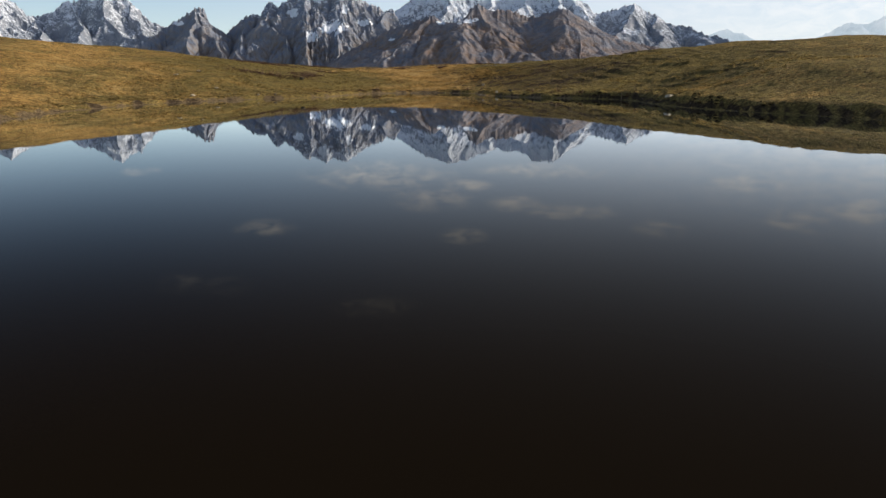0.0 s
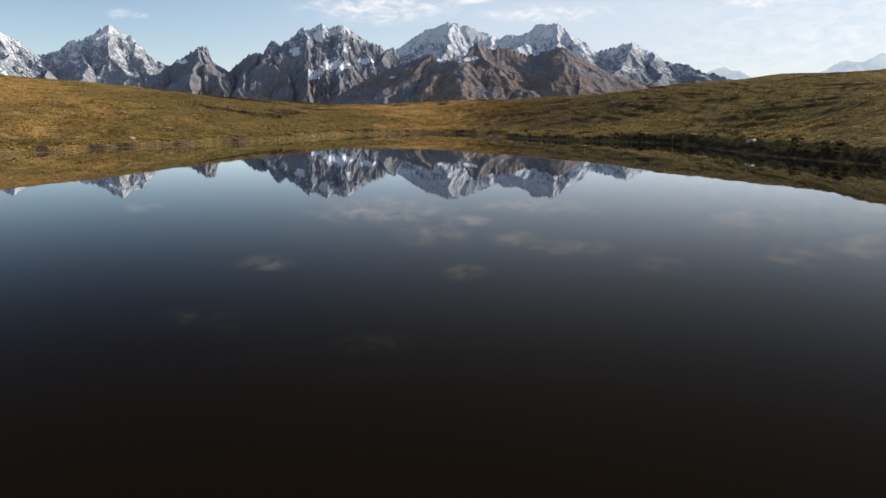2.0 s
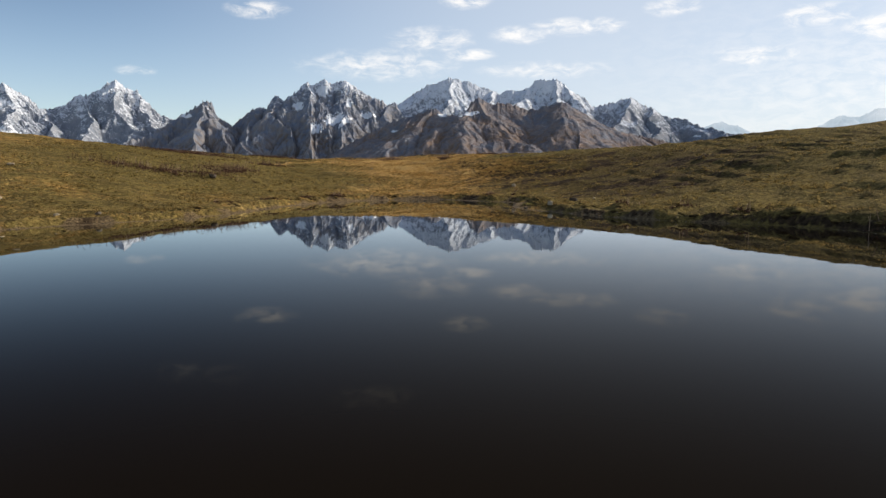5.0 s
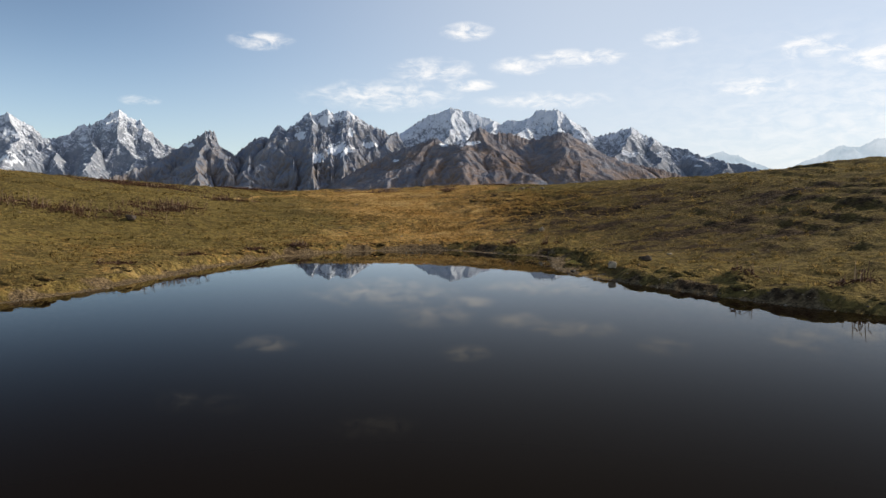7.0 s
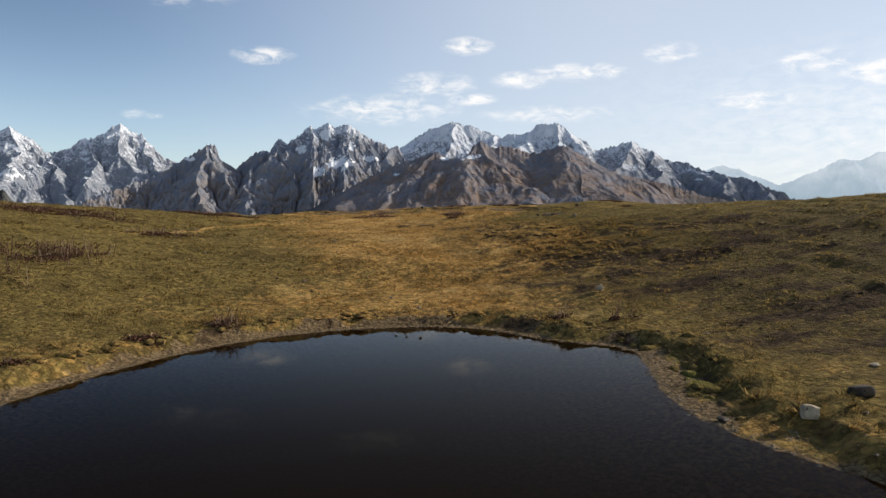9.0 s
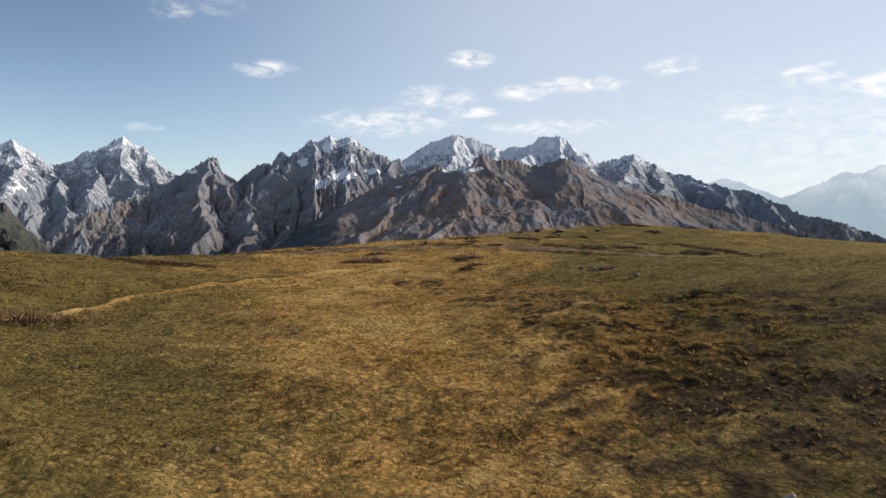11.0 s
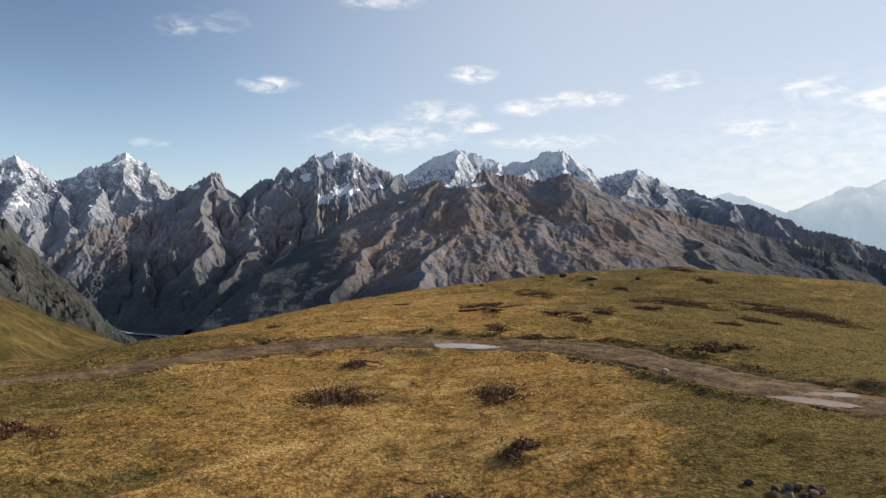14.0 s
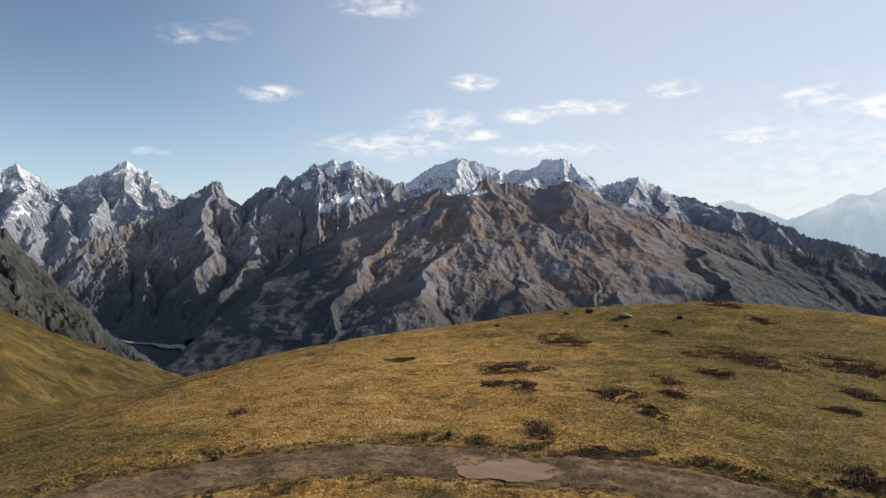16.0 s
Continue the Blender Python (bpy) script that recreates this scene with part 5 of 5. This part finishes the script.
stone(6.08, 51.92, 0.22, M_PALE, "pale cream granite boulder on the turf bank", 1.0, -0.08, 1, boxy=0.8)
stone(7.1, 52.5, 0.4, M_DARK, "dark brown slate boulder lying on short turf", 0.6, 0.1, 2)
stone(6.1, 61.9, 0.28, M_PALE, "small upright weathered stone on the lakeside turf", 0.9, -0.05, 3)
stone(5.2, 52.35, 0.18, M_DARK, "small wet dark stone at the waterline", 0.6, 0.1, 4)
stone(8.3, 54.1, 0.2, M_PALE, "flat pale stone half sunk in turf", 0.35, 0.1, 5)
stone(-8.75, 60.0, 0.42, M_DARK, "dark brown boulder on the grassy bank", 0.7, 0.05, 6)
stone(12.3, 34.6, 0.5, M_PALE, "pale slab leaning on the dark lake bank", 0.5, 0.05, 7)
stone(-12.9, 44.1, 0.42, M_PALE, "pale orange stone at the lake edge", 0.7, 0.1, 8)
stone(8.9, 77.6, 0.3, M_GREY, "brown stone lying in dry grass", 0.7, 0.05, 9)
stone(7.75, 81.1, 0.24, M_DARK, "dark stone apart from the stone ring", 0.7, 0.05, 10)
stone(9.55, 91.2, 0.3, M_PALE, "pale stone standing beside the track", 1.1, 0.0, 11)
stone(18.0, 136.5, 1.5, M_GREY, "broad flat grey outcrop near the hilltop", 0.35, 0.05, 12)
stone(21.9, 134.4, 0.8, M_DARK, "dark boulder near the hilltop", 0.5, 0.05, 13)
stone(17.2, 133.2, 0.6, M_DARK, "dark low boulder near the hilltop", 0.45, 0.05, 14)
stone(7.3, 136.0, 0.5, M_DARK, "dark boulder on the far grass edge", 0.5, 0.05, 15)
stone(16.2, 141.5, 1.0, M_DARK, "dark boulder on the skyline of the hill", 0.6, 0.0, 16)
stone(14.0, 141.0, 0.7, M_DARK, "dark boulder on the skyline of the hill", 0.5, 0.0, 17)
stone(-9.4, 45.9, 0.26, M_PALE, "pale stone on the muddy lake edge", 0.6, 0.1, 18)
stone(-8.5, 46.6, 0.22, M_GREY, "grey stone on the muddy lake edge", 0.6, 0.1, 19)
stone(-12.7, 48.9, 0.32, M_PALE, "pale stone in the bank above the tarn", 0.5, 0.1, 20)
stone(-15.5, 55.0, 0.38, M_PALE, "pale stone on the grass slope", 0.5, 0.1, 21)
stone(-16.2, 52.0, 0.36, M_PALE, "pale flat stone on the grass slope", 0.45, 0.1, 22)
stone(1.9, 100.9, 0.34, M_DARK, "dark clod-like stone beyond the track", 0.6, 0.05, 23)
stone(-5.6, 99.9, 0.3, M_DARK, "dark stone at the track's far edge", 0.6, 0.05, 24)
for k, (u, v) in enumerate(((0.9, 58.75), (1.12, 58.62), (1.42, 58.45))):
    stone(u, v, 0.08, M_GREY, "small stone breaking the water near the shore", 0.6, 0.0, 25 + k, 0.0)
for k, (u, v, w) in enumerate(((4.2, 50.9, 0.34), (5.0, 50.3, 0.26))):
    stone(u, v, w, M_PALE, "pale stone under shallow brown water", 0.4, 0.0, 30 + k, -0.12)
for k in range(9):
    a = k * 0.72 + 0.3
    stone(8.4 + 0.36 * math.cos(a) * (1 + 0.3 * math.sin(k * 5)), 80.5 + 0.26 * math.sin(a), 0.23 + 0.07 * math.sin(k * 3.1), (M_DARK, M_RUSTY, M_GREY)[k % 3], "dark stone of a small fire ring in dry grass", 0.8, 0.05, 40 + k)

# pebbles of the beach, and pale chips scattered over the turf
def pebbles(name, label, px, py, pz, radius, mat, seed):
    r = np.random.RandomState(seed)
    shape = np.array([(1, 0, 0), (0.3, 0.9, 0), (-0.8, 0.5, 0), (-0.7, -0.6, 0), (0.4, -0.9, 0), (0.1, 0.05, 0.75), (0, 0, -0.4)])
    tri = np.array([(0, 1, 5), (1, 2, 5), (2, 3, 5), (3, 4, 5), (4, 0, 5), (1, 0, 6), (2, 1, 6), (3, 2, 6), (4, 3, 6), (0, 4, 6)])
    a, n = r.uniform(0, 6.28, len(px)), len(px)
    c, s = np.cos(a)[:, None], np.sin(a)[:, None]
    jig = shape[None] * r.uniform(0.7, 1.3, (n, 7, 3)) * radius[:, None, None]
    v = np.stack([jig[..., 0] * c - jig[..., 1] * s, jig[..., 0] * s + jig[..., 1] * c, jig[..., 2] * 0.8], -1) + np.stack([px, py, pz], -1)[:, None]
    ob = mesh_object(name, v.reshape(-1, 3), (tri[None] + 7 * np.arange(n)[:, None, None]).reshape(-1, 3), mat, False)
    return tagged(ob, label, "pebbles", kind="stuff")


M_PEBBLE, nt, b = material("beach_pebble", 0.8)
island = nt.nodes.new("ShaderNodeNewGeometry").outputs["Random Per Island"]
nt.links.new(blend(nt, island, (0.06, 0.042, 0.027), (0.27, 0.20, 0.125)), b.inputs["Base Color"])
k = gr.randint(0, len(SHORE), 5200)
bx_, by_ = SHORE[k, 0] + gr.normal(0, 0.45, 5200), SHORE[k, 1] + gr.normal(0, 0.45, 5200)
bd_ = line_distance(bx_, by_, SHORE, True)
corner_x, corner_y = gr.normal(5.7, 0.5, 900), gr.normal(54, 1.6, 900)
bx_, by_ = np.concatenate([bx_, corner_x]), np.concatenate([by_, corner_y])
bd_ = line_distance(bx_, by_, SHORE, True)
ok = (bd_ > -0.12) & (bd_ < 0.75) & (by_ > 20)
pebbles("pebbles", "brown pebbles along the tarn's narrow beach", bx_[ok], by_[ok], pasture(bx_[ok], by_[ok], bd_[ok]), 0.014 + 0.026 * gr.rand(ok.sum()) ** 3, M_PEBBLE, 5)
cx_, cy_ = gr.uniform(-16, 20, 420), gr.uniform(50, 130, 420)
cd_ = line_distance(cx_, cy_, SHORE, True)
ok = cd_ > 0.9
cx_, cy_, cd_ = cx_[ok], cy_[ok], cd_[ok]
ct_ = line_distance(cx_, cy_, TRACK)
pebbles("pebbles", "pale stone chips scattered in the turf", cx_, cy_, pasture(cx_, cy_, cd_) + tussocks(cx_, cy_, cd_, ct_) + 0.02 - 0.06 * ease((1.9 - ct_) / 0.4), 0.03 + 0.05 * gr.rand(len(cx_)) ** 3, M_PEBBLE, 6)


# clods of torn turf along the edges of the track
M_CLOD, nt, b = material("torn_turf", 1.0, 0.05)
island = nt.nodes.new("ShaderNodeNewGeometry").outputs["Random Per Island"]
nt.links.new(blend(nt, island, (0.05, 0.035, 0.018), (0.20, 0.135, 0.06)), b.inputs["Base Color"])
qa = gr.uniform(0, len(TRACK) - 1, 5200)
qx, qy = (np.interp(qa, np.arange(len(TRACK)), TRACK[:, k]) for k in (0, 1))
qtx, qty = (np.interp(qa, np.arange(len(TRACK)), tangent[:, k]) for k in (0, 1))
qo = np.where(gr.rand(5200) < 0.62, 1, -1) * (1.65 + np.abs(gr.normal(0, 0.28, 5200)))
qx, qy = qx - qty * qo, qy + qtx * qo
ok = (noise2(qx * 0.55, qy * 0.55, 90) + 0.5 * noise2(qx * 2, qy * 2, 91) > 0.02) & (np.abs(qx) < 24)
qx, qy = qx[ok], qy[ok]
qz = np.array([height(u, v) for u, v in zip(qx, qy)])
pebbles("turf_clods", "dark clods of torn turf along the track", qx, qy, qz + 0.01, 0.02 + 0.07 * gr.rand(len(qx)) ** 2, M_CLOD, 8)

k = gr.randint(0, len(SHORE), 5000)
ex_, ey_ = SHORE[k, 0] + gr.normal(0, 0.7, 5000), SHORE[k, 1] + gr.normal(0, 0.7, 5000)
ed_ = line_distance(ex_, ey_, SHORE, True)
ok = (ed_ > 0.55) & (ed_ < 1.15) & (ey_ > 35) & (noise2(ex_ * 1.4, ey_ * 1.4, 92) > 0.04)
ex_, ey_ = ex_[ok], ey_[ok]
pebbles("turf_clods", "dark clods fallen from the turf bank", ex_, ey_, np.array([height(u, v) for u, v in zip(ex_, ey_)]) + 0.01, 0.02 + 0.06 * gr.rand(len(ex_)) ** 2, M_CLOD, 9)

M_LUMP, nt, b = material("crumbled_turf", 1.0, 0.05)
island = nt.nodes.new("ShaderNodeNewGeometry").outputs["Random Per Island"]
nt.links.new(blend(nt, ramp(nt, island, 0.2, 1.0), (0.07, 0.045, 0.02), (0.36, 0.235, 0.085)), b.inputs["Base Color"])
# crumbly lumps of turf on the broken ground and the terraced slope
la = gr.uniform(0, len(scree) - 1, 6000)
lx, ly = (np.interp(la, np.arange(len(scree)), scree[:, k]) for k in (0, 1))
lx, ly = np.concatenate([lx + gr.normal(0.5, 1.3, 6000), gr.normal(14, 5, 5000)]), np.concatenate([ly + gr.normal(0, 0.8, 6000), gr.normal(63, 7, 5000)])
ok = (sheet(earthy, lx, ly) > 0.3 + 1.5 * gr.rand(len(lx))) & (sheet(D, lx, ly) > 1.2)
lx, ly = lx[ok], ly[ok]
pebbles("turf_lumps", "small crumbly brown lumps of broken turf", lx, ly, np.array([height(u, v) for u, v in zip(lx, ly)]) + 0.01, 0.015 + 0.06 * gr.rand(len(lx)) ** 2, M_LUMP, 11)

# ---- patches of withered dock ----
def dock(x, y, w, l, stalks, tall, label, seed, leaves=None):
    """Dead stalks standing in a mat of withered leaves, on the turf."""
    r = np.random.RandomState(seed + 300)
    root = new("withered_plants")
    root.location = (x, y, height(x, y))
    tagged(root, label, "dead plants", "patches of withered dock")

    def spot():
        while True:
            u, v = r.normal(0, 0.55, 2)
            if u * u + v * v < 2.0 and noise.noise(Vector((x + u * w * 1.1, y + v * l * 1.1, 3.0)) * 1.6) > -0.22:
                px, py = x + u * w, y + v * l
                return px - x, py - y, height(px, py) - root.location.z

    leaves = int(stalks * 2.0) if leaves is None else leaves
    bm = bmesh.new()
    for _ in range(leaves):
        px, py, pz = spot()
        a, s = r.uniform(0, 6.28), r.uniform(0.03, 0.075)
        m = Matrix.Translation((px, py, pz + r.uniform(0.01, 0.07))) @ Euler((r.uniform(-0.7, 0.7), r.uniform(-0.7, 0.7), a)).to_matrix().to_4x4()
        c = [bm.verts.new(m @ Vector(p)) for p in ((-s, 0, 0), (-0.3 * s, -0.35 * s, 0.25 * s), (s, 0, -0.1 * s), (-0.3 * s, 0.35 * s, 0.25 * s))]
        bm.faces.new((c[0], c[1], c[2]))
        bm.faces.new((c[0], c[2], c[3]))
    tagged(part("leaf_mat", bm, M_LEAF, root, "mat of dark brown withered leaves"), kind="stuff")
    bm = bmesh.new()
    for _ in range(stalks):
        px, py, pz = spot()
        h, lean, a = tall * r.uniform(0.45, 1.1), r.normal(0, 0.28), r.uniform(0, 6.28)
        tip = Vector((px + math.cos(a) * h * lean, py + math.sin(a) * h * lean, pz + h))
        if r.rand() < 0.4:
            tip = Vector((px + math.cos(a) * h * 0.6, py + math.sin(a) * h * 0.6, pz + 0.1))
        base = Vector((px, py, pz - 0.04))
        ring = []
        for p, rad in ((base, 0.009), (base.lerp(tip, 0.6), 0.008), (tip, 0.004)):
            ring.append([bm.verts.new(p + Vector((math.cos(k * 2.09) * rad, math.sin(k * 2.09) * rad, 0))) for k in range(3)])
        for lo, hi in zip(ring[:-1], ring[1:]):
            for k in range(3):
                bm.faces.new((lo[k], lo[(k + 1) % 3], hi[(k + 1) % 3], hi[k]))
        for _ in range(r.randint(0, 3)):
            p = base.lerp(tip, r.uniform(0.45, 0.95))
            o = Vector((r.normal(0, 0.05), r.normal(0, 0.05), r.uniform(0.03, 0.09)))
            bm.faces.new((bm.verts.new(p), bm.verts.new(p + o + Vector((0.012, 0, 0))), bm.verts.new(p + o - Vector((0.008, 0.008, -0.02)))))
    tagged(part("stalk_mat", bm, M_STALK, root, "thin dead reddish-brown stalks"), kind="stuff")
    return root


LOW, HIGH = "matted withered dock patch dark against the turf", "clump of tall dead dock stalks in dry grass"
PATCHES = [
    (-1.2, 89.8, 1.1, 1.3, 260, 0.42, HIGH), (3.8, 89.3, 0.75, 1.1, 170, 0.40, HIGH), (-0.9, 94.6, 0.6, 0.6, 60, 0.3, LOW), (13.6, 96.4, 1.2, 0.7, 120, 0.3, LOW),
    (5.0, 101.2, 0.6, 0.8, 110, 0.36, HIGH), (11.2, 127.6, 1.9, 2.2, 260, 0.4, LOW), (5.9, 115.8, 2.3, 1.4, 220, 0.32, LOW), (5.5, 109.0, 0.75, 0.9, 70, 0.3, LOW),
    (4.2, 109.6, 0.7, 0.8, 60, 0.34, LOW), (9.0, 106.9, 1.3, 1.2, 150, 0.36, LOW), (9.4, 103.1, 0.6, 0.7, 40, 0.26, LOW), (11.3, 106.0, 0.8, 0.6, 60, 0.28, LOW),
    (20.8, 120.0, 2.6, 3.6, 420, 0.42, LOW), (18.0, 121.2, 1.2, 1.1, 90, 0.4, HIGH), (12.6, 111.0, 0.8, 1.1, 90, 0.42, HIGH), (16.1, 113.4, 1.0, 0.9, 90, 0.36, LOW),
    (27.5, 139.5, 2.0, 1.8, 150, 0.3, LOW), (27.8, 133.2, 1.1, 1.2, 90, 0.3, LOW), (19.1, 130.4, 0.6, 1.0, 50, 0.3, LOW), (26.8, 118.0, 2.8, 3.2, 420, 0.4, LOW),
    (21.4, 109.0, 1.2, 1.2, 130, 0.36, LOW), (17.6, 104.7, 0.8, 0.6, 60, 0.3, LOW), (13.3, 95.9, 0.9, 0.9, 100, 0.4, HIGH), (-6.6, 106.8, 0.4, 0.7, 40, 0.4, HIGH),
    (28.9, 116.0, 2.4, 2.6, 260, 0.4, LOW), (-10.1, 85.8, 1.9, 0.8, 240, 0.26, LOW), (3.6, 83.7, 0.45, 0.6, 50, 0.22, LOW), (-11.3, 60.6, 3.2, 0.8, 230, 0.5, HIGH),
    (-6.2, 52.3, 0.4, 0.25, 14, 0.12, LOW), (-5.1, 54.9, 0.3, 0.2, 10, 0.12, LOW), (-2.7, 58.9, 0.36, 0.3, 36, 0.36, HIGH), (-3.9, 57.2, 0.35, 0.2, 24, 0.16, LOW),
    (9.4, 47.4, 0.5, 0.3, 14, 0.5, HIGH), (10.9, 45.6, 0.35, 0.3, 9, 0.5, HIGH), (8.1, 48.9, 0.5, 0.3, 9, 0.35, HIGH), (5.9, 59.0, 0.25, 0.2, 16, 0.5, HIGH),
    (4.5, 59.4, 0.25, 0.25, 18, 0.4, HIGH), (-8.9, 64.0, 1.4, 1.3, 160, 0.5, HIGH), (-8.5, 71.4, 1.4, 0.7, 110, 0.4, HIGH), (-14.5, 76.0, 3.2, 1.6, 260, 0.3, LOW),
    (12.6, 42.0, 0.4, 0.4, 8, 0.5, HIGH),
]
for k, (x, y, w, l, stalks, tall, label) in enumerate(PATCHES):
    far = 1.0 if y > 100 else 0.0
    dock(x, y, w * (1 - 0.28 * far), l * (1 + 0.35 * far), int(stalks * (1 + 0.2 * far)), tall * (0.6 if label == LOW else 0.8), label, k, int(stalks * (11.0 + 3 * far if label == LOW else 5.0)))
